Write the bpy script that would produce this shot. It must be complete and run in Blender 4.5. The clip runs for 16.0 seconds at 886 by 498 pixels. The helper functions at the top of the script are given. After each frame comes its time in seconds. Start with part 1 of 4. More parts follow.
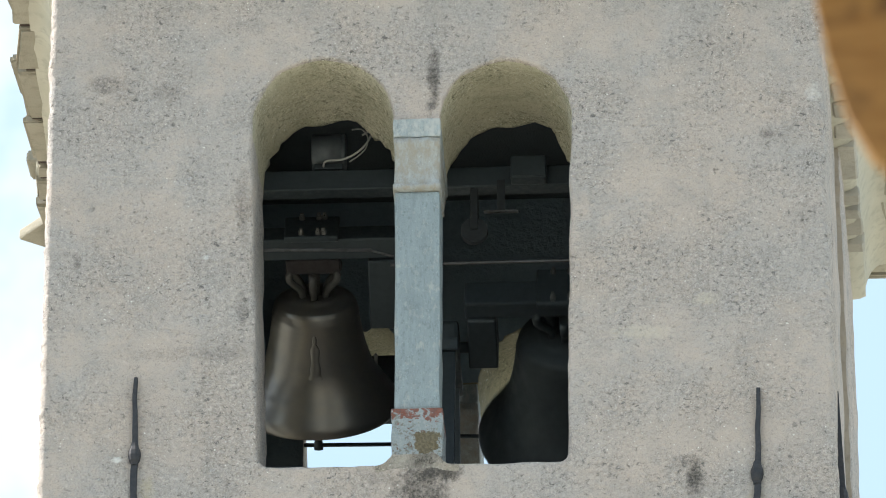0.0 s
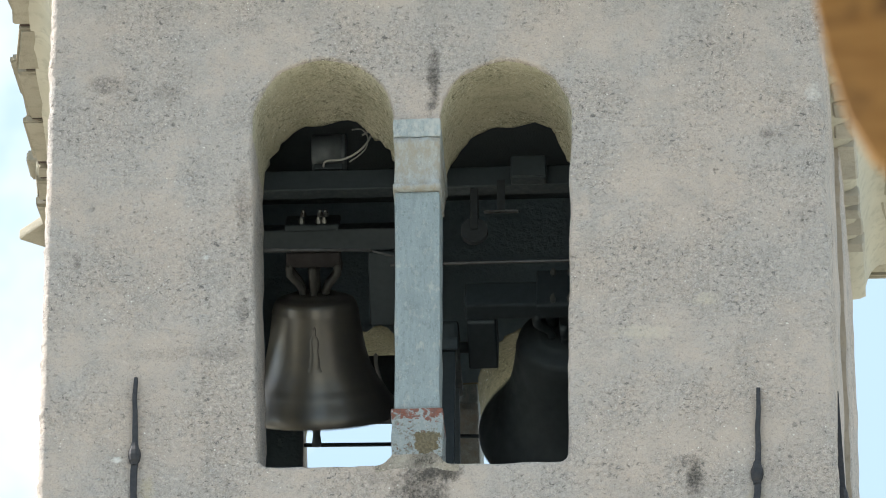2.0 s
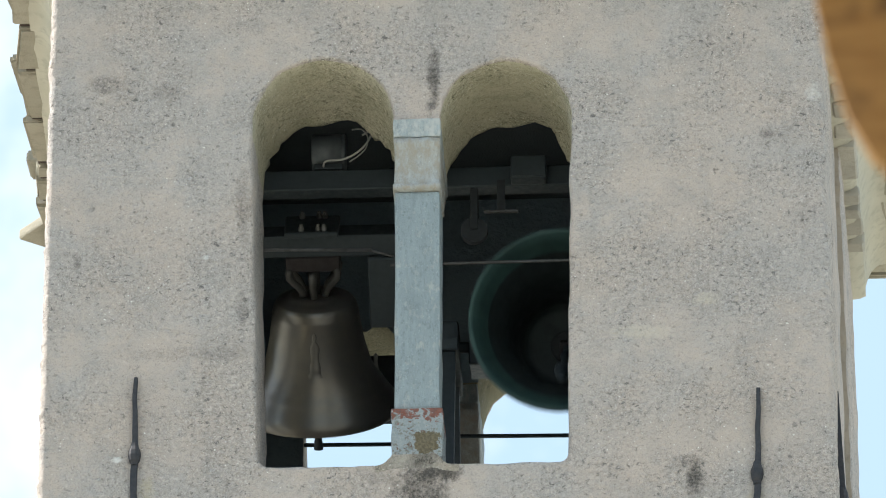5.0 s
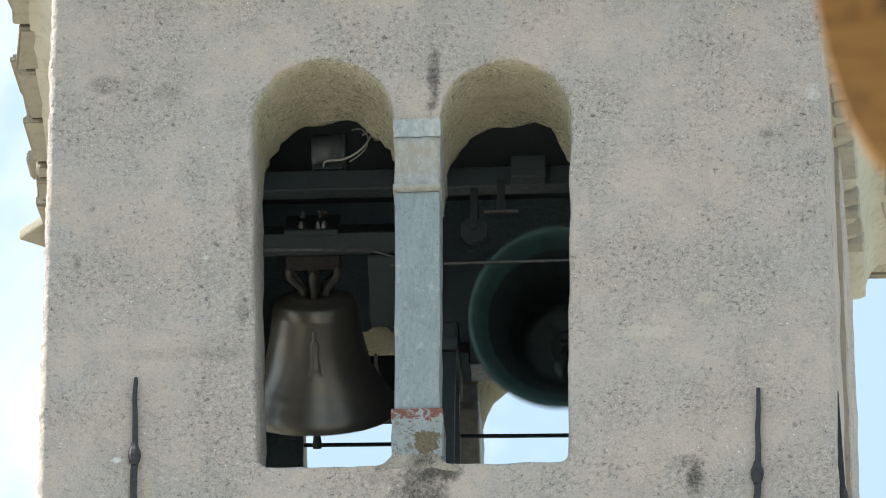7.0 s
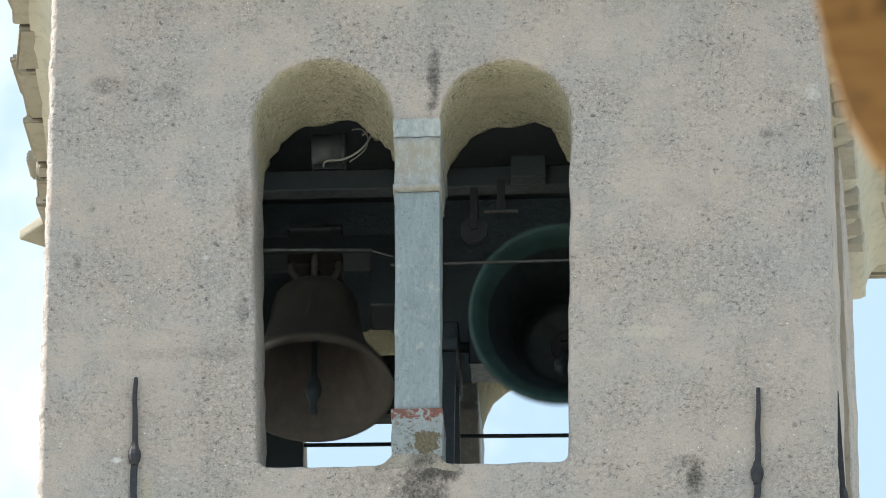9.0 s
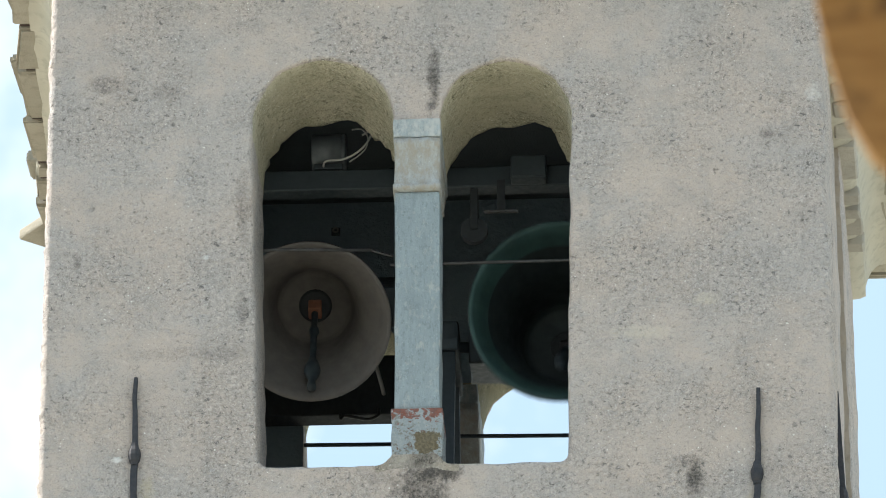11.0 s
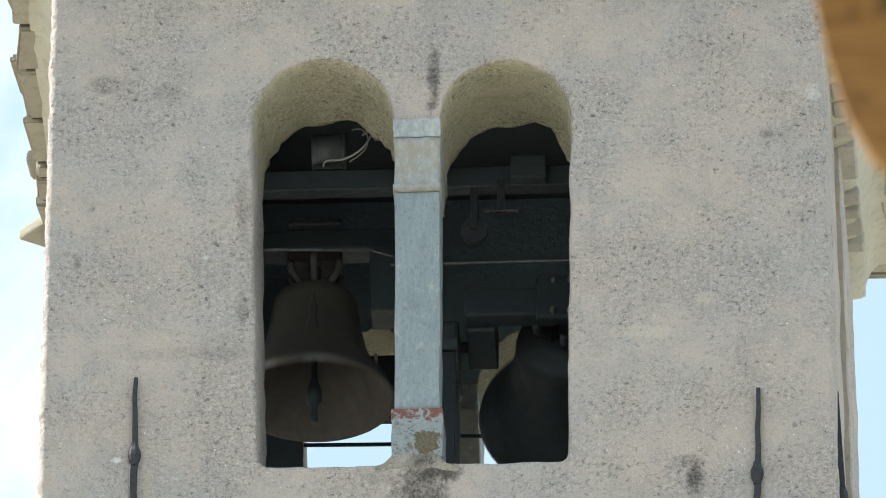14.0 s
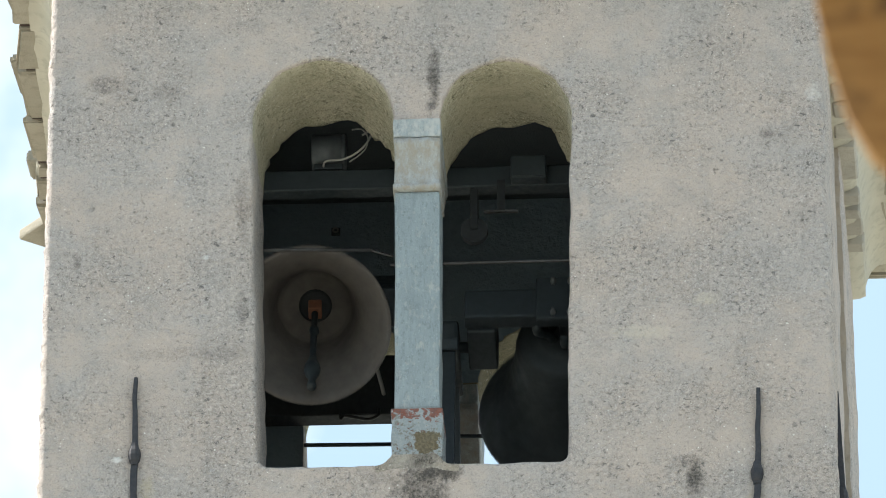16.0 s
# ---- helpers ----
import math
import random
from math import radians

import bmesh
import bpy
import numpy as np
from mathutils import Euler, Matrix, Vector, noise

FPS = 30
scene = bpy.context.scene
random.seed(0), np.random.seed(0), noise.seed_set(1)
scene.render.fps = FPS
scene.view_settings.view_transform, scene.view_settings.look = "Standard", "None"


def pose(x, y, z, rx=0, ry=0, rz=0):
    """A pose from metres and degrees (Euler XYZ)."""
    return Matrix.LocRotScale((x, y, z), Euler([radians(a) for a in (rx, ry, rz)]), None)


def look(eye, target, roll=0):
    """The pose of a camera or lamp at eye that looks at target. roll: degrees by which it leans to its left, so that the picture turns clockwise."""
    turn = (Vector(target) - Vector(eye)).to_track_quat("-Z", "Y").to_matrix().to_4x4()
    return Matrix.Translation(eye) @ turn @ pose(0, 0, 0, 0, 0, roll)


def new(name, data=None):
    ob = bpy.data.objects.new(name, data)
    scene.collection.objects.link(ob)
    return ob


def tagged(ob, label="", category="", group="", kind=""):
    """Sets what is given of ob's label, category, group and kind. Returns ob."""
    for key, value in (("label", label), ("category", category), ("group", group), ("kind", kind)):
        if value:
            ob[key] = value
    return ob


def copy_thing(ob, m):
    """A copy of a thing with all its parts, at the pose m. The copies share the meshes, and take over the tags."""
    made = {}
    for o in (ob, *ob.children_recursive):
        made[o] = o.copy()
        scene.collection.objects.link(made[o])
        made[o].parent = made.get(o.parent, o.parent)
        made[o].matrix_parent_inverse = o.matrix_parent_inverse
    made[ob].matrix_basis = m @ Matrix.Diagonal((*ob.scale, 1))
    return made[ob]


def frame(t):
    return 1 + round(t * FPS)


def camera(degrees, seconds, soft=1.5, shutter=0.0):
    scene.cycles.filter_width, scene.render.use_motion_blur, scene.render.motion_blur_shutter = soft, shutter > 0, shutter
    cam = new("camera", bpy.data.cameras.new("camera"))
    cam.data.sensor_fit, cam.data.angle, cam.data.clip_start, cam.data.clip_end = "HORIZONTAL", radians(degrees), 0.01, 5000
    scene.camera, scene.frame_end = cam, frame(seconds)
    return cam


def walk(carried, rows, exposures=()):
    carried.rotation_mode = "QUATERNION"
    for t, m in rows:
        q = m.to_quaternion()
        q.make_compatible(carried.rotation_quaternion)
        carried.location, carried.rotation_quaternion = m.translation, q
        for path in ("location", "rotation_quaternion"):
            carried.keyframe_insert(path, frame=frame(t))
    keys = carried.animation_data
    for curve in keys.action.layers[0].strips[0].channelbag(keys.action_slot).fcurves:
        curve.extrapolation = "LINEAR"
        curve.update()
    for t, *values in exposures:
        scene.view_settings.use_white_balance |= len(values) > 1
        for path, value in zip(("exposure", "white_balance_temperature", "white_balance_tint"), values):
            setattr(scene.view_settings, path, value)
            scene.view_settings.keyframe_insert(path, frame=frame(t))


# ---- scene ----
# The camera stands far below the hilltop tower and looks up through a long lens.
ZC = 12.0            # height of the belfry's middle above the foot of the tower
cam = camera(1.6635, 16.0, soft=1.0, shutter=0.5)
cam.data.dof.use_dof = True
cam.data.dof.focus_distance = 150.0
cam.data.dof.aperture_fstop = 190.0
EYE = (6.5288, -133.4914, -56.0986)
CAM_POSE = look(EYE, (0.0, 0.0, ZC))
EXPOSURES = [(0.0, 1.09), (1.0, 1.08), (3.0, 1.05), (7.0, 1.00), (8.0, 0.98), (9.0, 1.01), (11.5, 1.03), (13.0, 1.03), (16.0, 1.03)]
walk(cam, [(0.0, CAM_POSE), (16.0, CAM_POSE)], EXPOSURES)

# ---- light ----
SUN_EL, SUN_AZ = 50.0, -85.0    # degrees; azimuth from +y towards +x


def build_world():
    w = bpy.data.worlds.new("sky")
    scene.world = w
    w.use_nodes = True
    nt = w.node_tree
    nt.nodes.clear()
    out = nt.nodes.new("ShaderNodeOutputWorld")
    bg = nt.nodes.new("ShaderNodeBackground")
    sky = nt.nodes.new("ShaderNodeTexSky")
    sky.sky_type, sky.sun_disc = "NISHITA", False
    sky.sun_elevation, sky.sun_rotation = radians(SUN_EL), radians(SUN_AZ)
    co = nt.nodes.new("ShaderNodeTexCoord")
    n = nt.nodes.new("ShaderNodeTexNoise")
    n.inputs["Scale"].default_value, n.inputs["Detail"].default_value = 62.0, 5.0
    n.inputs["Roughness"].default_value = 0.55
    ramp = nt.nodes.new("ShaderNodeValToRGB")
    ramp.color_ramp.elements[0].position, ramp.color_ramp.elements[1].position = 0.50, 0.70
    mix = nt.nodes.new("ShaderNodeMix")
    mix.data_type = "RGBA"
    mix.inputs[0].default_value = 0.42    # thin haze
    mix.inputs[7].default_value = (4.0, 5.2, 5.35, 1)
    cloud = nt.nodes.new("ShaderNodeMix")
    cloud.data_type = "RGBA"
    cloud.inputs[7].default_value = (5.1, 5.4, 5.6, 1)
    drift = nt.nodes.new("ShaderNodeMapping")
    drift.inputs["Location"].default_value = (0.31, 0.12, 0.07)
    nt.links.new(co.outputs["Generated"], drift.inputs["Vector"])
    nt.links.new(drift.outputs["Vector"], n.inputs["Vector"])
    nt.links.new(n.outputs["Fac"], ramp.inputs["Fac"])
    nt.links.new(sky.outputs["Color"], mix.inputs[6])
    nt.links.new(ramp.outputs["Color"], cloud.inputs[0])
    nt.links.new(mix.outputs[2], cloud.inputs[6])
    nt.links.new(cloud.outputs[2], bg.inputs["Color"])
    bg.inputs["Strength"].default_value = 0.12
    nt.links.new(bg.outputs["Background"], out.inputs["Surface"])


build_world()
sun_data = bpy.data.lights.new("sun", "SUN")
sun_data.energy, sun_data.angle, sun_data.color = 4.4, radians(0.6), (1.0, 0.945, 0.87)
sun = new("sun", sun_data)
_e, _a = radians(SUN_EL), radians(SUN_AZ)
sun.matrix_world = look((math.sin(_a) * math.cos(_e) * 60, math.cos(_a) * math.cos(_e) * 60, ZC + 60 * math.sin(_e)), (0, 0, ZC))


# ---- materials ----
class Mat:
    """Small wrapper to wire a procedural material in few lines."""

    def __init__(self, name, rough=0.8, metal=0.0):
        self.m = bpy.data.materials.new(name)
        self.m.use_nodes = True
        self.nt = self.m.node_tree
        self.b = self.nt.nodes["Principled BSDF"]
        self.b.inputs["Roughness"].default_value = rough
        self.b.inputs["Metallic"].default_value = metal
        self.co = self.nt.nodes.new("ShaderNodeTexCoord").outputs["Object"]

    def link(self, a, b):
        self.nt.links.new(a, b)

    def mapped(self, scale):
        n = self.nt.nodes.new("ShaderNodeMapping")
        n.inputs["Scale"].default_value = scale
        self.link(self.co, n.inputs["Vector"])
        return n.outputs["Vector"]

    def noise(self, scale, detail=4.0, rough=0.55, vec=None, dist=0.0):
        n = self.nt.nodes.new("ShaderNodeTexNoise")
        n.inputs["Scale"].default_value, n.inputs["Detail"].default_value = scale, detail
        n.inputs["Roughness"].default_value, n.inputs["Distortion"].default_value = rough, dist
        self.link(vec or self.co, n.inputs["Vector"])
        return n.outputs["Fac"]

    def voronoi(self, scale, vec=None, feature="F1"):
        n = self.nt.nodes.new("ShaderNodeTexVoronoi")
        n.feature = feature
        n.inputs["Scale"].default_value = scale
        self.link(vec or self.co, n.inputs["Vector"])
        return n.outputs["Distance"], n.outputs["Color"]

    def ramp(self, fac, stops):
        n = self.nt.nodes.new("ShaderNodeValToRGB")
        e = n.color_ramp.elements
        while len(e) < len(stops):
            e.new(0.5)
        for el, (p, c) in zip(e, stops):
            el.position = p
            el.color = (c, c, c, 1) if isinstance(c, (int, float)) else (*c, 1)
        self.link(fac, n.inputs["Fac"])
        return n.outputs["Color"]

    def mix(self, fac, a, b, mode="MIX"):
        n = self.nt.nodes.new("ShaderNodeMix")
        n.data_type, n.blend_type = "RGBA", mode
        for sock, v in ((n.inputs[0], fac), (n.inputs[6], a), (n.inputs[7], b)):
            if isinstance(v, (int, float)):
                sock.default_value = v
            elif isinstance(v, tuple):
                sock.default_value = (*v, 1)
            else:
                self.link(v, sock)
        return n.outputs[2]

    def math(self, op, a, b=0.0):
        n = self.nt.nodes.new("ShaderNodeMath")
        n.operation = op
        for sock, v in ((n.inputs[0], a), (n.inputs[1], b)):
            if isinstance(v, (int, float)):
                sock.default_value = v
            else:
                self.link(v, sock)
        return n.outputs[0]

    def rnd(self):
        return self.nt.nodes.new("ShaderNodeObjectInfo").outputs["Random"]

    def color(self, c):
        if isinstance(c, tuple):
            self.b.inputs["Base Color"].default_value = (*c, 1)
        else:
            self.link(c, self.b.inputs["Base Color"])
        return self

    def bump(self, h, dist, strength=1.0):
        n = self.nt.nodes.new("ShaderNodeBump")
        n.inputs["Distance"].default_value, n.inputs["Strength"].default_value = dist, strength
        self.link(h, n.inputs["Height"])
        self.link(n.outputs["Normal"], self.b.inputs["Normal"])
        return self


def plaster_material(name, light, warm, dark, relief=0.012, stains=()):
    """Old rough-cast lime plaster: smooth warm skims, grey gravelly zones, relief lit and shaded by colour, pits,
    chips. stains: (x, z, rx, rz, strength).
    """
    k = Mat(name, 0.92)
    big = k.noise(1.3, 5, 0.6, dist=0.3)
    mid = k.noise(5.0, 6, 0.65, dist=0.5)
    fine = k.noise(42, 5, 0.75)
    grit = k.noise(110, 3, 0.8)
    zone = k.ramp(k.noise(2.4, 5, 0.6), [(0.40, 0.0), (0.58, 1.0)])
    base = k.mix(k.ramp(big, [(0.42, 0.0), (0.58, 1.0)]), light, warm)
    base = k.mix(k.ramp(k.noise(2.4, 5, 0.6), [(0.36, 0.8), (0.47, 0.0)]), base, warm)
    base = k.mix(k.ramp(mid, [(0.46, 0.0), (0.70, 0.55)]), base, dark)
    base = k.mix(k.math("MULTIPLY", zone, k.ramp(fine, [(0.40, 0.55), (0.56, 0.0)])), base, tuple(c * 0.62 for c in dark))
    base = k.mix(k.math("MULTIPLY", k.ramp(grit, [(0.54, 0.0), (0.66, 0.8)]), k.math("ADD", 0.12, k.math("MULTIPLY", zone, 0.75))), base, tuple(min(0.95, c * 1.5) for c in light))
    base = k.mix(k.ramp(grit, [(0.34, 0.42), (0.46, 0.0)]), base, tuple(c * 0.5 for c in dark))
    # Light and dark flecks paint the sunlit and shaded sides of small bumps.
    relief_shading = k.noise(40, 5, 0.7, k.mapped((0.9, 1.0, 1.15)), dist=0.7)
    amount = k.math("ADD", 0.3, k.math("MULTIPLY", zone, 0.7))
    base = k.mix(k.math("MULTIPLY", k.ramp(relief_shading, [(0.36, 1.0), (0.43, 0.0)]), amount), base, tuple(c * 0.46 for c in dark))
    base = k.mix(k.math("MULTIPLY", k.ramp(relief_shading, [(0.57, 0.0), (0.65, 0.65)]), amount), base, tuple(min(0.9, c * 1.35) for c in light))
    # Pits are also coloured dark, standing in for the shade inside them.
    squig = k.ramp(k.noise(28, 5, 0.7, dist=0.25), [(0.325, 1.0), (0.375, 0.0)])
    pits_f = k.math("MULTIPLY", squig, k.ramp(k.noise(3.3, 4, 0.6), [(0.44, 0.08), (0.62, 1.0)]))
    base = k.mix(k.math("MULTIPLY", pits_f, 0.42), base, tuple(c * 0.30 for c in dark))
    chips = k.math("MULTIPLY", k.ramp(k.noise(70, 2, 0.5), [(0.665, 0.0), (0.70, 1.0)]), k.ramp(k.noise(2.6, 3), [(0.45, 0.1), (0.6, 1.0)]))
    base = k.mix(k.math("MULTIPLY", chips, 0.9), base, (0.86, 0.84, 0.80))
    vein = k.math("ABSOLUTE", k.math("SUBTRACT", k.noise(6.5, 5, 0.62, dist=0.3), 0.5))
    crack = k.math("MULTIPLY", k.ramp(vein, [(0.002, 1.0), (0.007, 0.0)]), k.ramp(k.noise(3.7, 3), [(0.54, 0.0), (0.62, 1.0)]))
    base = k.mix(k.math("MULTIPLY", crack, 0.5), base, tuple(c * 0.45 for c in dark))
    if stains:
        sep = k.nt.nodes.new("ShaderNodeSeparateXYZ")
        k.link(k.co, sep.inputs[0])
        ragged = k.math("ADD", k.math("MULTIPLY", k.noise(11, 5, 0.7), 0.65), k.math("MULTIPLY", k.noise(48, 4, 0.75), 0.35))
        speck = k.noise(70, 4, 0.75, dist=0.5)
        for x, z, rx, rz, amount, spotty, tone in stains:
            dx = k.math("POWER", k.math("DIVIDE", k.math("ABSOLUTE", k.math("SUBTRACT", sep.outputs[0], x)), rx), 2.0)
            dz = k.math("POWER", k.math("DIVIDE", k.math("ABSOLUTE", k.math("SUBTRACT", sep.outputs[2], z)), rz), 2.0)
            m = k.math("SUBTRACT", k.math("ADD", -1.2, k.math("MULTIPLY", ragged, 4.2)), k.math("ADD", dx, dz))
            m = k.math("MULTIPLY", k.ramp(m, [(0.0, 0.0), (0.9, amount)]), k.ramp(speck, [(0.40, 1.0 - spotty), (0.58, 1.0)]))
            base = k.mix(m, base, tone)
    k.color(base)
    pebble = k.ramp(k.noise(36, 4, 0.6, k.mapped((0.85, 1.0, 1.2)), dist=0.9), [(0.40, 0.0), (0.60, 1.0)])
    h = k.math("ADD", k.math("MULTIPLY", k.noise(14, 5, 0.65), 0.55), k.math("MULTIPLY", pebble, 0.09))
    h = k.math("ADD", h, k.math("ADD", k.math("MULTIPLY", grit, 0.14), k.math("MULTIPLY", fine, 0.2)))
    h = k.math("SUBTRACT", h, k.math("MULTIPLY", pits_f, 0.45))
    gravel = k.ramp(k.noise(62, 2, 0.5, dist=0.4), [(0.42, 0.0), (0.62, 1.0)])
    h = k.math("ADD", h, k.math("MULTIPLY", gravel, k.math("ADD", 0.03, k.math("MULTIPLY", zone, 0.09))))
    k.bump(h, relief * 2.9, 1.0)
    return k.m


GRIME, CHALK, OCHRE = (0.07, 0.063, 0.056), (0.82, 0.81, 0.78), (0.52, 0.44, 0.28)
STAINS = [(-0.045, ZC + 0.95, 0.040, 0.22, 0.95, 0.30, GRIME), (-0.060, ZC + 0.78, 0.030, 0.08, 0.6, 0.5, GRIME),
          (-0.10, ZC - 1.32, 0.17, 0.20, 1.0, 0.45, GRIME), (-0.04, ZC - 1.22, 0.12, 0.07, 0.95, 0.4, GRIME), (0.04, ZC - 1.23, 0.07, 0.06, 0.85, 0.5, GRIME), (-0.30, ZC - 1.25, 0.10, 0.06, 0.45, 0.8, GRIME),
          (1.235, ZC - 1.29, 0.055, 0.14, 1.0, 0.4, GRIME), (1.20, ZC - 1.20, 0.10, 0.05, 0.7, 0.9, GRIME), (-1.66, ZC + 0.95, 0.14, 0.06, 0.6, 0.9, GRIME), (-1.36, ZC + 0.90, 0.10, 0.06, 0.4, 0.9, GRIME),
          (-0.985, ZC + 0.25, 0.045, 0.24, 0.6, 0.75, GRIME), (-0.99, ZC - 0.32, 0.04, 0.12, 0.55, 0.8, GRIME), (0.68, ZC + 0.17, 0.014, 0.014, 0.9, 0.2, GRIME),
          (1.60, ZC + 0.60, 0.05, 0.03, 0.6, 0.7, GRIME), (-1.80, ZC - 0.02, 0.03, 0.05, 0.6, 0.6, GRIME), (-1.20, ZC - 0.55, 0.4, 0.05, 0.35, 0.95, GRIME),
          (-1.60, ZC - 1.12, 0.035, 0.022, 0.9, 0.1, CHALK), (1.82, ZC + 0.83, 0.05, 0.07, 0.5, 0.6, CHALK), (-1.17, ZC - 0.02, 0.02, 0.02, 0.8, 0.2, CHALK),
          (-1.45, ZC - 1.30, 0.05, 0.10, 0.5, 0.3, OCHRE), (1.53, ZC - 1.40, 0.05, 0.05, 0.5, 0.3, OCHRE), (0.98, ZC - 0.48, 0.20, 0.045, 0.5, 0.2, (0.64, 0.57, 0.47)), (1.30, ZC - 0.31, 0.09, 0.045, 0.5, 0.2, (0.66, 0.60, 0.49))]
M_PLASTER = plaster_material("rough_plaster", (0.500, 0.455, 0.425), (0.555, 0.470, 0.412), (0.380, 0.349, 0.327), stains=())
M_FRONT = plaster_material("stained_rough_plaster", (0.500, 0.455, 0.425), (0.555, 0.470, 0.412), (0.380, 0.349, 0.327), stains=STAINS)
M_FOOTING = plaster_material("stained_mortar", (0.40, 0.372, 0.335), (0.43, 0.385, 0.33), (0.29, 0.27, 0.24), stains=[(0.03, 0.02, 0.10, 0.06, 0.95, 0.5, GRIME)])
# Reveal colour holds the yellowish light that the hillside throws up.
M_SOFFIT = plaster_material("bounce_tinted_reveal", (0.56, 0.52, 0.40), (0.52, 0.48, 0.35), (0.30, 0.28, 0.18), 0.011)
# Darker copy for the far opening, its weaker light painted into the colour.
M_SOFFIT_FAR = plaster_material("dimmed_far_reveal", (0.33, 0.305, 0.21), (0.30, 0.275, 0.18), (0.20, 0.185, 0.11), 0.010)


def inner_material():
    k = Mat("dim_veiled_inner_plaster", 0.95)
    # The interior's dimness and the bluish lens veil are put into this colour.
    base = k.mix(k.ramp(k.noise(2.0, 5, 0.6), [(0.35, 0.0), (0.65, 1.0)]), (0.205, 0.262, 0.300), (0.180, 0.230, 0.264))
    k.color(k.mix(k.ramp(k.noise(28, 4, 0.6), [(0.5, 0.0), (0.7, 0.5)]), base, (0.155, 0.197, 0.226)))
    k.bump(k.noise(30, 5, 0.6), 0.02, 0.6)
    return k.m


M_INNER = inner_material()


def stone_material(name, a, b, c, scale=1.0, rough=0.85, relief=0.006):
    k = Mat(name, rough)
    base = k.mix(k.ramp(k.noise(3 * scale, 4), [(0.35, 0.0), (0.65, 1.0)]), a, b)
    base = k.mix(k.ramp(k.noise(16 * scale, 5, 0.65), [(0.5, 0.0), (0.75, 0.8)]), base, c)
    base = k.mix(k.math("MULTIPLY", k.rnd(), 0.45), base, tuple(0.6 * x for x in b))
    k.color(base)
    k.bump(k.math("ADD", k.noise(24 * scale, 5, 0.65), k.noise(90 * scale, 3, 0.6)), relief, 0.8)
    return k.m


M_SLAB = stone_material("roof_stone", (0.38, 0.35, 0.275), (0.32, 0.29, 0.225), (0.22, 0.20, 0.15))
M_CORNICE = stone_material("cornice_stone", (0.55, 0.52, 0.43), (0.47, 0.44, 0.36), (0.30, 0.29, 0.24))
M_MORTAR = stone_material("dark_bedding", (0.085, 0.055, 0.042), (0.06, 0.042, 0.034), (0.04, 0.03, 0.025))
M_FLOOR = stone_material("dusty_concrete", (0.17, 0.155, 0.135), (0.14, 0.13, 0.115), (0.09, 0.085, 0.075))
# Ceiling coloured darker than the inner walls, standing in for deep shade.
M_CEILING = stone_material("shade_dimmed_ceiling", (0.075, 0.090, 0.100), (0.062, 0.076, 0.086), (0.05, 0.06, 0.068))
M_CORBEL = stone_material("grey_corbel_stone", (0.38, 0.36, 0.31), (0.44, 0.41, 0.35), (0.26, 0.24, 0.20))
M_RUBBLE = stone_material("brown_rubble", (0.50, 0.43, 0.35), (0.42, 0.36, 0.29), (0.24, 0.20, 0.16), 2.0)


def paint_material(name, paint, under, wear_lo, wear_hi, rust=None):
    """Weathered paint: brushed streaks, scuffs through to what lies under it."""
    k = Mat(name, 0.6)
    streak = k.noise(1.0, 5, 0.6, k.mapped((55, 55, 6)))
    base = k.mix(k.ramp(streak, [(0.3, 0.0), (0.75, 0.7)]), paint, tuple(min(1, c * 1.35 + 0.02) for c in paint))
    base = k.mix(k.ramp(k.noise(4, 4), [(0.4, 0.0), (0.7, 0.5)]), base, tuple(c * 0.72 for c in paint))
    base = k.mix(k.ramp(k.noise(75, 4, 0.75, k.mapped((1, 1, 0.45))), [(0.54, 0.0), (0.62, 0.55)]), base, tuple(c * 0.62 for c in paint))
    base = k.mix(k.ramp(k.noise(110, 3, 0.7), [(0.60, 0.0), (0.68, 0.7)]), base, tuple(min(1, c * 1.6) for c in paint))
    worn = k.ramp(k.noise(22, 6, 0.7, k.mapped((1, 1, 0.6))), [(wear_lo, 0.0), (wear_hi, 1.0)])
    base = k.mix(worn, base, under)
    if rust:
        base = k.mix(k.ramp(k.noise(16, 4, 0.6, dist=0.8), [(0.56, 0.0), (0.61, 1.0)]), base, rust)
    k.color(base)
    k.bump(k.math("ADD", k.noise(60, 4, 0.6), k.math("MULTIPLY", worn, -0.4)), 0.008, 0.9)
    return k.m


M_BLUEGREY = paint_material("blue_grey_paint", (0.222, 0.266, 0.281), (0.36, 0.38, 0.38), 0.54, 0.68)
M_IMPOST = paint_material("worn_impost_paint", (0.350, 0.358, 0.350), (0.325, 0.300, 0.25), 0.42, 0.60)
M_ABACUS = paint_material("flaked_abacus_paint", (0.315, 0.352, 0.358), (0.47, 0.48, 0.46), 0.47, 0.60)


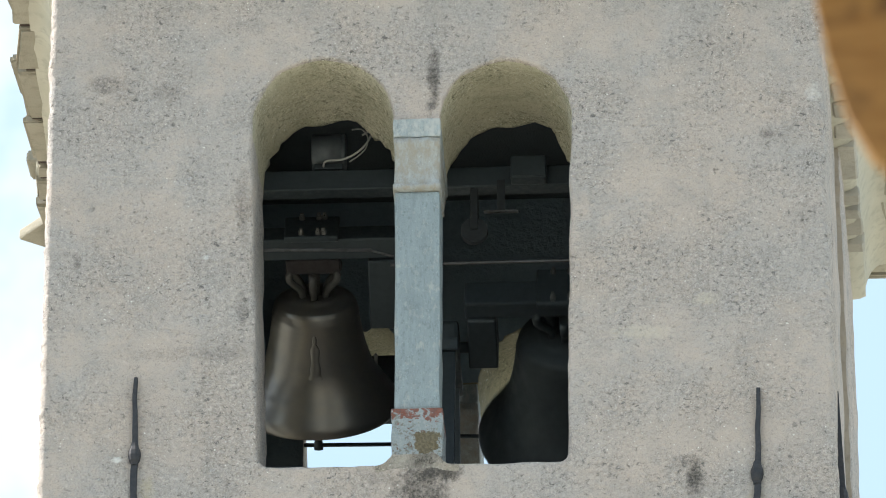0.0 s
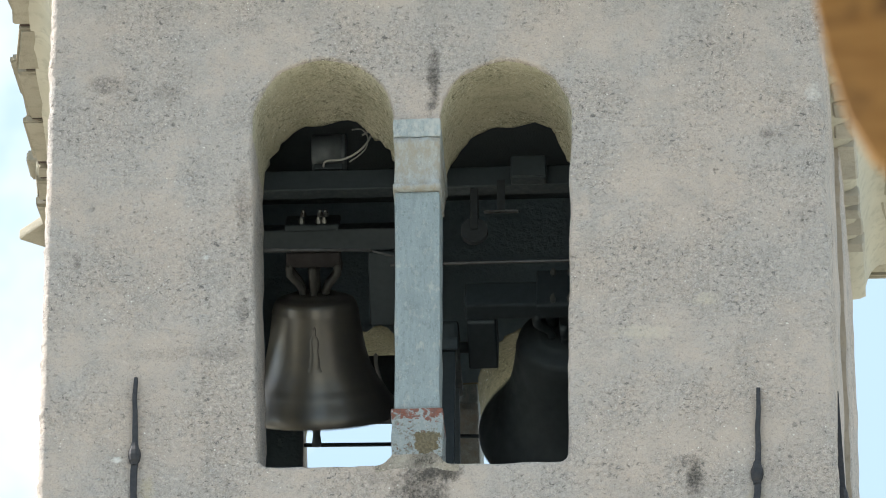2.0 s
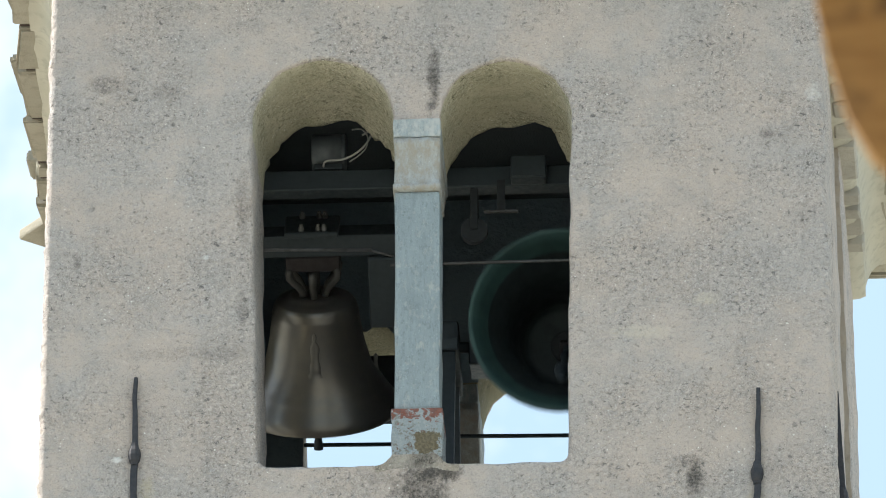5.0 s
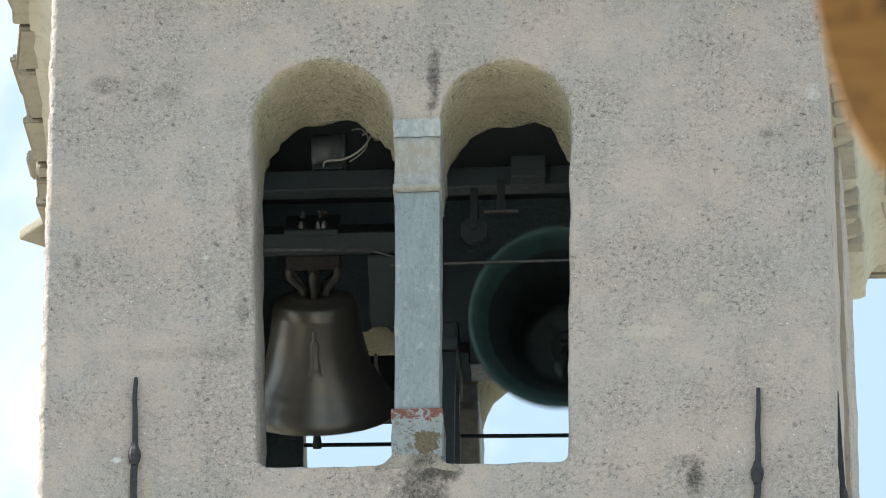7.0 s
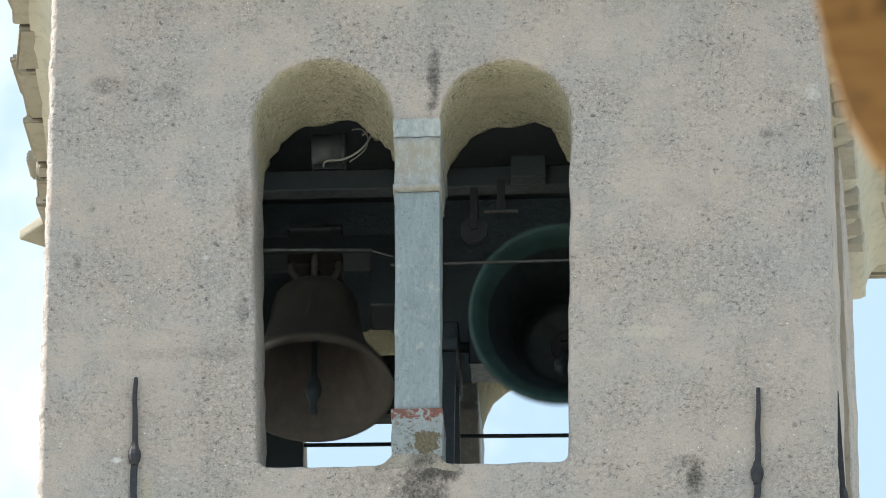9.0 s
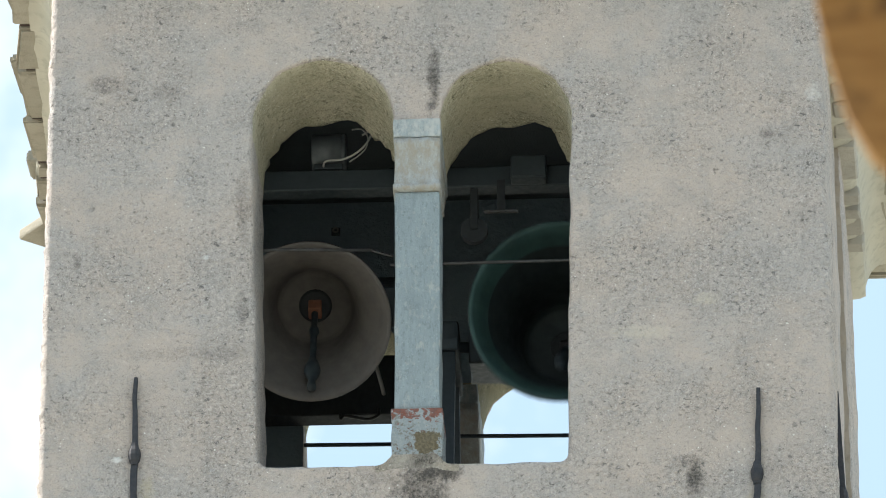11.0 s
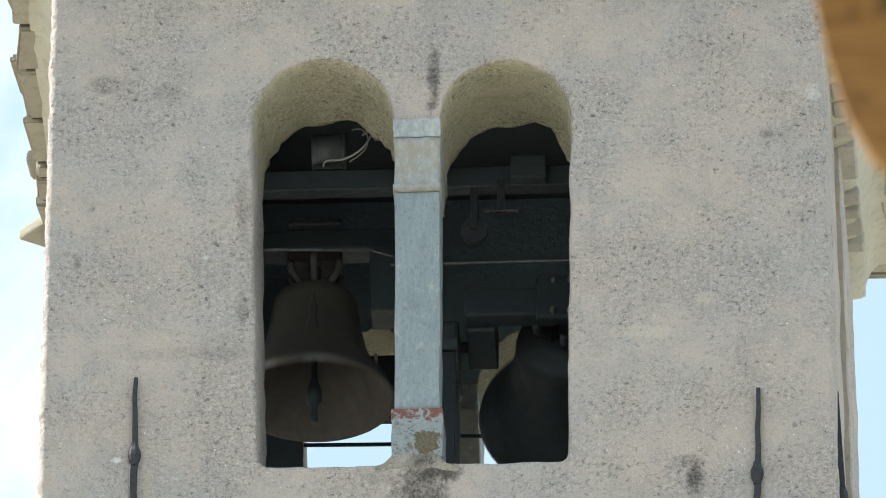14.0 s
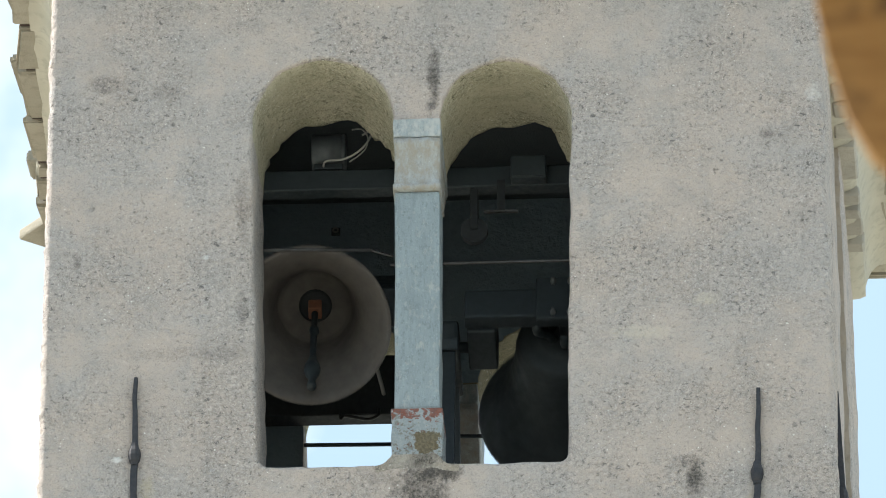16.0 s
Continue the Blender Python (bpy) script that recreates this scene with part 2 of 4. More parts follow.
def base_material():
    """Grey paint that flakes: rust along the top edge, bare olive-brown stone low on one side."""
    k = Mat("flaking_base_paint", 0.7)
    sep = k.nt.nodes.new("ShaderNodeSeparateXYZ")
    k.link(k.co, sep.inputs[0])
    n = k.noise(24, 6, 0.7, dist=0.6)
    fine = k.noise(70, 4, 0.7)
    base = k.mix(k.ramp(fine, [(0.45, 0.0), (0.62, 0.8)]), (0.26, 0.30, 0.315), (0.36, 0.38, 0.38))
    base = k.mix(k.ramp(k.noise(40, 5, 0.7), [(0.54, 0.0), (0.60, 0.9)]), base, (0.17, 0.165, 0.14))
    rust = k.math("ADD", k.math("MULTIPLY", k.math("SUBTRACT", sep.outputs[2], 0.215), 6.0), k.math("MULTIPLY", k.math("SUBTRACT", n, 0.5), 3.0))
    base = k.mix(k.ramp(rust, [(0.22, 0.0), (0.34, 0.9)]), base, k.mix(k.ramp(fine, [(0.4, 0.0), (0.6, 1.0)]), (0.25, 0.066, 0.032), (0.13, 0.045, 0.030)))
    # a bare patch, low on one side
    px = k.math("POWER", k.math("DIVIDE", k.math("SUBTRACT", sep.outputs[0], 0.052), 0.068), 4.0)
    pz = k.math("POWER", k.math("DIVIDE", k.math("SUBTRACT", sep.outputs[2], 0.105), 0.070), 4.0)
    low = k.math("SUBTRACT", k.math("ADD", 1.0, k.math("MULTIPLY", k.math("SUBTRACT", n, 0.5), 4.0)), k.math("ADD", px, pz))
    base = k.mix(k.ramp(low, [(0.30, 0.0), (0.48, 0.92)]), base, k.mix(k.ramp(fine, [(0.4, 0.0), (0.62, 1.0)]), (0.085, 0.062, 0.024), (0.16, 0.125, 0.065)))
    base = k.mix(k.ramp(k.noise(34, 5, 0.7), [(0.60, 0.0), (0.64, 0.9)]), base, (0.12, 0.06, 0.035))
    k.color(base)
    k.bump(k.math("ADD", n, fine), 0.010, 0.9)
    return k.m


M_BASE = base_material()


def metal_material(name, a, b, rough=0.5, metal=0.8, scale=14, relief=0.0012, spread=0.13):
    k = Mat(name, rough, metal)
    n = k.noise(scale, 5, 0.65)
    k.color(k.mix(k.ramp(n, [(0.35, 0.0), (0.68, 1.0)]), a, b))
    r = k.ramp(k.noise(scale * 2.2, 3), [(0.3, max(0.05, rough - spread)), (0.7, min(1, rough + spread))])
    k.link(r, k.b.inputs["Roughness"])
    k.bump(k.noise(scale * 5, 4, 0.6), relief, 0.6)
    return k.m


M_IRON = metal_material("wrought_iron", (0.030, 0.033, 0.040), (0.055, 0.052, 0.056), 0.65, 0.4, 30)
M_STEEL = metal_material("dark_painted_steel", (0.034, 0.045, 0.053), (0.040, 0.052, 0.060), 0.55, 0.2)
# Red primer, coloured nearly black to imitate the dim place it hangs in.
M_REDOX = metal_material("shade_dimmed_red_primer", (0.024, 0.018, 0.019), (0.020, 0.016, 0.017), 0.7, 0.0)
M_ROD = metal_material("grey_tie_rod", (0.12, 0.12, 0.125), (0.07, 0.07, 0.07), 0.5, 0.5)
M_BOLT = metal_material("zinc_bolt", (0.30, 0.30, 0.29), (0.20, 0.20, 0.19), 0.38, 0.9)
M_BRONZE = metal_material("brown_bronze", (0.172, 0.157, 0.138), (0.134, 0.131, 0.128), 0.33, 0.68, 6, 0.0003, 0.05)
M_STRAP = metal_material("dull_crown_bronze", (0.085, 0.082, 0.078), (0.065, 0.063, 0.060), 0.62, 0.3, 20)
M_MOTOR = metal_material("grey_motor_enamel", (0.13, 0.145, 0.155), (0.10, 0.112, 0.12), 0.45, 0.2, 20)
M_BRONZE_IN = metal_material("dusty_bronze_inside", (0.168, 0.152, 0.141), (0.128, 0.118, 0.112), 0.8, 0.15, 9)
M_VERDI = metal_material("green_patina_bronze", (0.060, 0.125, 0.120), (0.042, 0.085, 0.082), 0.6, 0.35, 7)
# Much darker than the lip that borders it.
M_DEEP = metal_material("dark_bell_inside", (0.030, 0.042, 0.044), (0.022, 0.030, 0.033), 0.7, 0.2, 7)
# Bronze with the shadow and a bluish veil put into its colour.
M_SHADEBRONZE = metal_material("shade_darkened_bronze", (0.034, 0.043, 0.049), (0.042, 0.053, 0.058), 0.65, 0.2, 7)
M_COPPER = metal_material("clapper_joint", (0.34, 0.16, 0.10), (0.25, 0.12, 0.08), 0.6, 0.2, 30)
M_CABLE = Mat("cable_sheath", 0.55).color((0.42, 0.41, 0.40)).m
M_BLACK = metal_material("blackened_iron", (0.022, 0.026, 0.030), (0.030, 0.034, 0.038), 0.75, 0.1)
M_BLACKCABLE = Mat("black_cable", 0.5).color((0.02, 0.02, 0.02)).m


def wood_material():
    k = Mat("brown_timber", 0.6)
    grain = k.noise(1.0, 5, 0.6, k.mapped((30, 220, 220)))
    base = k.mix(k.ramp(grain, [(0.35, 0.0), (0.65, 1.0)]), (0.31, 0.148, 0.040), (0.46, 0.245, 0.075))
    base = k.mix(k.ramp(k.noise(34, 3), [(0.52, 0.0), (0.66, 0.8)]), base, (0.06, 0.026, 0.012))
    k.color(base)
    k.bump(grain, 0.002, 0.5)
    return k.m


M_WOOD = wood_material()
M_DARKWOOD = Mat("dark_timber", 0.7).color((0.05, 0.03, 0.02)).m


def ground_material():
    k = Mat("pale_bounce_ground", 0.95)
    # Unseen ground, made this pale so that it throws light up the tower.
    base = k.mix(k.ramp(k.noise(0.08, 5), [(0.4, 0.0), (0.6, 1.0)]), (0.36, 0.355, 0.30), (0.44, 0.425, 0.375))
    base = k.mix(k.ramp(k.noise(2.2, 5), [(0.4, 0.0), (0.7, 0.6)]), base, (0.19, 0.19, 0.13))
    k.color(base)
    k.bump(k.noise(3, 6), 0.08)
    return k.m


M_GROUND = ground_material()


# ---- mesh helpers ----
def mesh_from(bm, name, material, smooth=False):
    bmesh.ops.recalc_face_normals(bm, faces=bm.faces)
    me = bpy.data.meshes.new(name)
    bm.to_mesh(me)
    bm.free()
    for mm in (material if isinstance(material, (list, tuple)) else [material]):
        me.materials.append(mm)
    if smooth:
        for p in me.polygons:
            p.use_smooth = True
    return me


def part(name, bm, material, parent=None, label="", smooth=False):
    ob = new(name, mesh_from(bm, name, material, smooth))
    if parent is not None:
        ob.parent = parent
    if label:
        ob["label"] = label
    return ob


def thing(name, loc, label, category, group="", kind=""):
    ob = new(name)
    ob.location = loc
    return tagged(ob, label, category, group, kind)


def box(x0, x1, y0, y1, z0, z1, bevel=0.0, seg=2, bm=None):
    own = bmesh.new()
    vs = [own.verts.new((x, y, z)) for x in (x0, x1) for y in (y0, y1) for z in (z0, z1)]
    for f in ((0, 1, 3, 2), (4, 6, 7, 5), (0, 4, 5, 1), (2, 3, 7, 6), (0, 2, 6, 4), (1, 5, 7, 3)):
        own.faces.new([vs[i] for i in f])
    if bevel:
        bmesh.ops.bevel(own, geom=own.edges[:], offset=bevel, segments=seg, affect="EDGES", profile=0.6)
    if bm is None:
        return own
    merge(bm, own)
    return bm


def merge(dst, src):
    tmp = bpy.data.meshes.new("tmp")
    src.to_mesh(tmp)
    src.free()
    dst.from_mesh(tmp)
    bpy.data.meshes.remove(tmp)


def tube(points, r, n=10, bm=None, closed_ends=True, radii=None):
    """A round bar swept along points."""
    bm = bm or bmesh.new()
    pts = [Vector(p) for p in points]
    rings, side = [], None
    for i, p in enumerate(pts):
        d = (pts[min(i + 1, len(pts) - 1)] - pts[max(i - 1, 0)]).normalized()
        if side is None:
            side = d.cross(Vector((0, 0, 1)) if abs(d.z) < 0.9 else Vector((1, 0, 0))).normalized()
        side = (side - d * side.dot(d)).normalized()
        up = d.cross(side)
        rr = radii[i] if radii else r
        rings.append([bm.verts.new(p + (side * math.cos(a) + up * math.sin(a)) * rr) for a in (2 * math.pi * j / n for j in range(n))])
    for a, b in zip(rings, rings[1:]):
        for j in range(n):
            bm.faces.new((a[j], a[(j + 1) % n], b[(j + 1) % n], b[j]))
    if closed_ends:
        bm.faces.new(rings[0])
        bm.faces.new(rings[-1][::-1])
    return bm


def lathe(profile, n=64, bm=None, cap=True):
    """Turns a list of (radius, z) round the z axis."""
    bm = bm or bmesh.new()
    rings = []
    for r, z in profile:
        if r < 1e-5:
            rings.append([bm.verts.new((0, 0, z))])
        else:
            rings.append([bm.verts.new((r * math.cos(2 * math.pi * j / n), r * math.sin(2 * math.pi * j / n), z)) for j in range(n)])
    for a, b in zip(rings, rings[1:]):
        for j in range(n):
            k = (j + 1) % n
            if len(a) == 1:
                bm.faces.new((a[0], b[j], b[k]))
            elif len(b) == 1:
                bm.faces.new((a[j], a[k], b[0]))
            else:
                bm.faces.new((a[j], a[k], b[k], b[j]))
    return bm


def wob(x, y, z, amp, scale=6.0):
    return amp * noise.noise(Vector((x * scale, y * scale, z * scale)))


# ---- the tower ----
DEPTH = 3.65                    # front face to back face
WALL = 0.655                    # thickness of the walls
Z_LOW, Z_TOP = -16.0, 1.80      # of the walls, from the belfry's middle


def half_width(z, s=1):
    """The tower narrows a little towards the top, more so on its right."""
    return 1.900 - 0.027 * z if s > 0 else 1.966 - 0.020 * z


def opening_outline(jl, jr, cl, cr, z_sill, z_spring, spread=0.0, n=26):
    """The double opening: sill, jambs, two round arches on a central pier. cl, cr: the pier's sides."""
    pts = []
    jl, jr = jl - spread, jr + spread
    cl, cr = cl + spread * 0.5, cr - spread * 0.5
    zs = z_sill - spread
    # sill, from right to left, with rounded corners
    rc = 0.055
    for i in range(7):
        a = -math.pi / 2 * i / 6
        pts.append((jr - 0.015 - rc + rc * math.cos(a), zs + rc + rc * math.sin(a)))
    for i in range(1, 24):
        f = i / 24
        pts.append((jr - rc + (jl - jr + 2 * rc) * f, zs))
    for i in range(7):
        a = -math.pi / 2 - math.pi / 2 * i / 6
        pts.append((jl + 0.03 + rc + rc * math.cos(a), zs + rc + rc * math.sin(a)))
    for i in range(1, 28):
        f = i / 28
        pts.append((jl + 0.03 * (1 - min(1, f * 1.6)), zs + rc + (z_spring - zs - rc) * f))
    r, c = (cl - jl) / 2, (cl + jl) / 2
    for i in range(n + 1):
        a = math.pi - math.pi * i / n
        pts.append((c + r * math.cos(a), z_spring + (r + spread * 0.0) * math.sin(a)))
    for i in range(1, 8):
        pts.append((cl + (cr - cl) * i / 8, z_spring))
    r, c = (jr - cr) / 2, (jr + cr) / 2
    for i in range(n + 1):
        a = math.pi - math.pi * i / n
        pts.append((c + r * math.cos(a), z_spring + r * math.sin(a)))
    for i in range(1, 28):
        f = i / 28
        pts.append((jr - 0.015 * f, z_spring + (zs + rc - z_spring) * f))
    return pts


def pierced_wall(name, y_out, y_in, outline_args, outer_mat, label):
    """A wall with the double opening through it. The reveal is lofted, with a worn arris and uneven plaster."""
    bm = bmesh.new()
    s = 1.0 if y_in > y_out else -1.0
    hole = []
    depths = [(0.0, 0.022), (0.006, 0.010), (0.020, 0.003), (0.06, 0.0), (0.16, -0.001), (0.28, -0.003), (0.40, -0.006), (0.52, -0.010), (abs(y_in - y_out) - 0.02, -0.014), (abs(y_in - y_out), -0.012)]
    for d, spread in depths:
        ring = []
        for i, (x, z) in enumerate(opening_outline(*outline_args, spread=spread)):
            e = 0.011 if d < 0.03 else (0.028 if d > 0.6 and z > outline_args[5] else 0.008)
            if d > 0.6 and z > outline_args[5]:    # broken inner edge of the vaults
                jl, jr, cl, cr = outline_args[:4]
                mid, half, peak = ((jl + cl) / 2, (cl - jl) / 2, 0.22) if x < (cl + cr) / 2 else ((jr + cr) / 2, (jr - cr) / 2, 0.40)
                z += 0.034 * math.exp(-(((x - mid) / half - peak) / 0.24) ** 2) - 0.010 + 0.012 * noise.noise(Vector((x * 48, 3.0, z * 48)))
            ring.append(bm.verts.new((x + wob(x, d, z, e, 7) + wob(x, d * 2, z, e * 0.7, 26), y_out + s * d, ZC + z + wob(z, x, d, e, 7) + wob(z, d * 2, x, e * 0.7, 26))))
        hole.append(ring)
    n = len(hole[0])
    for k, (a, b) in enumerate(zip(hole, hole[1:])):
        for j in range(n):
            f = bm.faces.new((a[j], a[(j + 1) % n], b[(j + 1) % n], b[j]))
            f.material_index, f.smooth = (1 if k > 1 and a[j].co.z > ZC + outline_args[5] - 0.12 else 0), True
    # outer faces, with uneven upright edges
    for ring, y, mi in ((hole[0], y_out, 0), (hole[-1], y_in, 2)):
        inset = 0.0 if mi == 0 else WALL
        zs = [Z_TOP - 0.014 * i for i in range(int(3.4 / 0.014))] + [-6.0, Z_LOW]
        roll = 0.030 if mi == 0 else 0.0
        edge = [(-half_width(z, -1) + roll + wob(0, 1, z, 0.010, 9) + wob(3, 1, z, 0.008, 31) + wob(3, 1, z, 0.006, 75), z) for z in zs]
        other = [(half_width(z) - roll + wob(5, 1, z, 0.012, 9) + wob(7, 1, z, 0.008, 31), z) for z in reversed(zs)]
        loop = [bm.verts.new((x, y, ZC + z)) for x, z in edge + other]
        geom = [bm.edges.new((loop[i], loop[(i + 1) % len(loop)])) for i in range(len(loop))]
        geom += [bm.edges.get((ring[i], ring[(i + 1) % n])) for i in range(n)]
        res = bmesh.ops.triangle_fill(bm, edges=geom, use_beauty=True, use_dissolve=False)
        for g in res["geom"]:
            if isinstance(g, bmesh.types.BMFace):
                g.material_index = mi
        if mi == 0:
            # rolled, crumbling plaster corner, then the return of the wall
            prev = loop
            for k, (dx, dy) in enumerate(((0.009, 0.003), (0.018, 0.010), (0.025, 0.021), (0.029, 0.036), (0.030, WALL - 0.001))):
                ring2 = []
                for v in loop:
                    sx = 1 if v.co.x > 0 else -1
                    e = 0.006 if k < 4 else 0.0
                    ring2.append(bm.verts.new((v.co.x + sx * dx + wob(v.co.z, k * 3, sx, e, 60), y + s * max(0.001, dy + wob(sx, v.co.z, k * 3, e, 60)), v.co.z)))
                for j in range(len(loop)):
                    bm.faces.new((prev[j], prev[(j + 1) % len(loop)], ring2[(j + 1) % len(loop)], ring2[j])).smooth = k < 4
                prev = ring2
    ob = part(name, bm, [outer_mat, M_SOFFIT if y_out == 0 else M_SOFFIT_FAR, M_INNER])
    return tagged(ob, label, "wall", kind="structure")


FRONT = (-0.935, 0.627, -0.243, -0.011, -1.172, 0.716)
BACK = (-0.862, 0.70, -0.205, 0.027, -1.113, 0.775)
wall_front = pierced_wall("wall_front", 0.0, WALL, FRONT, M_FRONT, "weathered beige rough-cast plaster wall with a double arched opening")
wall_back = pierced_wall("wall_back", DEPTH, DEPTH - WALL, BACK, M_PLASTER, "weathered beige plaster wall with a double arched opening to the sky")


def side_wall(name, s):
    bm = bmesh.new()
    zs = [Z_TOP - 0.06 * i for i in range(int(3.4 / 0.06))] + [-6.0, Z_LOW]
    ys = [WALL + (DEPTH - 2 * WALL) * i / 30 for i in range(31)]
    grid = []
    for z in zs:
        row = []
        for y in ys:
            row.append(bm.verts.new((s * (half_width(z, s) - 0.002) + wob(s * 3, y, z, 0.010, 4), y, ZC + z)))
        grid.append(row)
    for i in range(len(zs) - 1):
        for j in range(len(ys) - 1):
            bm.faces.new((grid[i][j], grid[i][j + 1], grid[i + 1][j + 1], grid[i + 1][j])).smooth = True
    inner = [bm.verts.new((s * (half_width(z, s) - WALL), y, ZC + z)) for z, y in ((Z_TOP, ys[0]), (Z_TOP, ys[-1]), (Z_LOW, ys[-1]), (Z_LOW, ys[0]))]
    f = bm.faces.new(inner)
    f.material_index = 1
    bm.faces.new((grid[0][0], grid[0][-1], inner[1], inner[0]))
    bm.faces.new((grid[-1][0], grid[-1][-1], inner[2], inner[3]))
    bm.faces.new([r[0] for r in grid] + [inner[3], inner[0]])
    bm.faces.new([r[-1] for r in grid] + [inner[2], inner[1]])
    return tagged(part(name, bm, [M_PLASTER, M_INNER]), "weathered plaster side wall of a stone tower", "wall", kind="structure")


def pierced_side_wall(name, outline_args):
    """The left wall, with a double opening like those of the front and the back."""
    bm = bmesh.new()
    loops = []
    for xo in (0.0, WALL):
        depth = lambda z: -(half_width(z, -1) - 0.002) + xo
        hole = [bm.verts.new((depth(z), y, ZC + z)) for y, z in opening_outline(*outline_args)]
        edge = [(WALL, Z_TOP), (DEPTH - WALL, Z_TOP), (DEPTH - WALL, Z_LOW), (WALL, Z_LOW)]
        rim = [bm.verts.new((depth(z), y, ZC + z)) for y, z in edge]
        es = [bm.edges.new((q[i], q[(i + 1) % len(q)])) for q in (hole, rim) for i in range(len(q))]
        for g in bmesh.ops.triangle_fill(bm, edges=es, use_beauty=True, use_dissolve=False)["geom"]:
            if isinstance(g, bmesh.types.BMFace):
                g.material_index = 2 if xo else 0
        loops.append((hole, rim))
    for k in (0, 1):
        a, b = loops[0][k], loops[1][k]
        for j in range(len(a)):
            f = bm.faces.new((a[j], a[(j + 1) % len(a)], b[(j + 1) % len(a)], b[j]))
            f.material_index = 1 if k == 0 else 0
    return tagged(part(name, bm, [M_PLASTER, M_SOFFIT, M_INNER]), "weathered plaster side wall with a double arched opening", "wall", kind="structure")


pierced_side_wall("wall_left", (0.714, 2.276, 1.379, 1.611, -1.172, 0.716))
side_wall("wall_right", 1)


# ---- a shallow pilaster stands proud of the right wall, its end in bare rubble ----
def side_pilaster(y0, y1, out):
    bm = bmesh.new()
    zs = [1.55 - 0.05 * i for i in range(70)] + [-6.0, Z_LOW]
    ys = [y0 + (y1 - y0) * (i / 20) for i in range(21)]
    grid = []
    for z in zs:
        row = [bm.verts.new((half_width(z) - 0.05, y0 + wob(z, 1, 2, 0.012, 9), ZC + z))]
        for j, y in enumerate(ys):
            o = out + 0.008 * (1.5 - max(z, -2.0)) * 0.3 - (0.010 if j in (0, 20) else 0.0)
            row.append(bm.verts.new((half_width(z) + o + wob(4, y, z, 0.008, 6) + wob(7, y, z, 0.005, 24), y + (wob(z, 5, 2, 0.012, 14) if j == 0 else 0), ZC + z)))
        row.append(bm.verts.new((half_width(z) - 0.05, y1, ZC + z)))
        grid.append(row)
    for a, b in zip(grid, grid[1:]):
        for j in range(len(a) - 1):
            f = bm.faces.new((a[j], a[j + 1], b[j + 1], b[j]))
            f.smooth = 0 < j < len(a) - 2
            f.material_index = 1 if j == 0 else 0
        bm.faces.new((a[-1], a[0], b[0], b[-1])).material_index = 0
    bm.faces.new(grid[0])
    bm.faces.new(grid[-1])
    return tagged(part("pilaster", bm, [M_PLASTER, M_RUBBLE]), "shallow plastered pilaster along the tower's side wall", "pilaster", kind="structure")


side_pilaster(1.95, DEPTH + 0.012, 0.030)

bm = box(-1.31, 1.27, WALL, DEPTH - WALL, ZC - 1.62, ZC - 1.50)
tagged(part("floor", bm, M_FLOOR), "dark dusty concrete belfry floor", "floor", kind="structure")
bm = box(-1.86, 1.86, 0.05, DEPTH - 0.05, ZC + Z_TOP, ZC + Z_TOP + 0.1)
tagged(part("ceiling", bm, M_CEILING), "plastered belfry ceiling, darkened in colour to stand in for shade", "ceiling", kind="structure")

# ---- cornice: a hollow moulding on three stepped rings round the wall head ----
def ring_band(z0, z1, out0, out1, steps, hollow, bm=None):
    bm = bm or bmesh.new()
    rows = []
    for i in range(steps + 1):
        f = i / steps
        o = out0 + (out1 - out0) * (f if not hollow else 1 - math.cos(f * math.pi / 2))
        z = z0 + (z1 - z0) * (f if not hollow else math.sin(f * math.pi / 2))
        w, v = half_width(1.6) + (0.068 + o * 0.95 if o > 0 else o), -half_width(1.6, -1) - o
        pts = []
        for (xa, ya), (xb, yb) in (((v, -o), (w, -o)), ((w, -o), (w, DEPTH + o)), ((w, DEPTH + o), (v, DEPTH + o)), ((v, DEPTH + o), (v, -o))):
            for j in range(40):
                g = j / 40
                x, y = xa + (xb - xa) * g, ya + (yb - ya) * g
                pts.append(bm.verts.new((x + wob(x, y, z, 0.005, 5), y + wob(y, x, z, 0.005, 5), ZC + z + wob(x, z, y, 0.005, 5))))
        rows.append(pts)
    for a, b in zip(rows, rows[1:]):
        for j in range(len(a)):
            bm.faces.new((a[j], a[(j + 1) % len(a)], b[(j + 1) % len(a)], b[j])).smooth = True
    return bm


bm = ring_band(1.50, 1.56, -0.03, 0.035, 2, False)
ring_band(1.56, 1.80, 0.030, 0.170, 7, True, bm)
ring_band(1.80, 1.802, 0.170, -0.2, 1, False, bm)
trim = tagged(part("trim", bm, M_CORNICE), "pale hollow-moulded stone cornice under the eaves", "cornice", kind="structure")

rng = random.Random(11)
yy = 0.10
while yy < DEPTH - 0.62:
    ln = rng.choice((0.09, 0.14, 0.22, 0.33)) * rng.uniform(0.85, 1.2)
    w = half_width(1.55) + 0.070
    bm = box(w - 0.06, w + 0.036 + rng.uniform(0, 0.008), yy, yy + ln, ZC + 1.497 + rng.uniform(0, 0.012), ZC + 1.56, 0.010, 1)
    for v in bm.verts:
        v.co += Vector((wob(v.co.y, 3, v.co.z, 0.008, 17), wob(v.co.y, v.co.z, 1, 0.030, 13), wob(v.co.z, v.co.y, 2, 0.024, 13)))
    part("stone", bm, M_CORBEL, trim, "dark grey rubble stone")
    yy += ln + rng.uniform(0.05, 0.14)

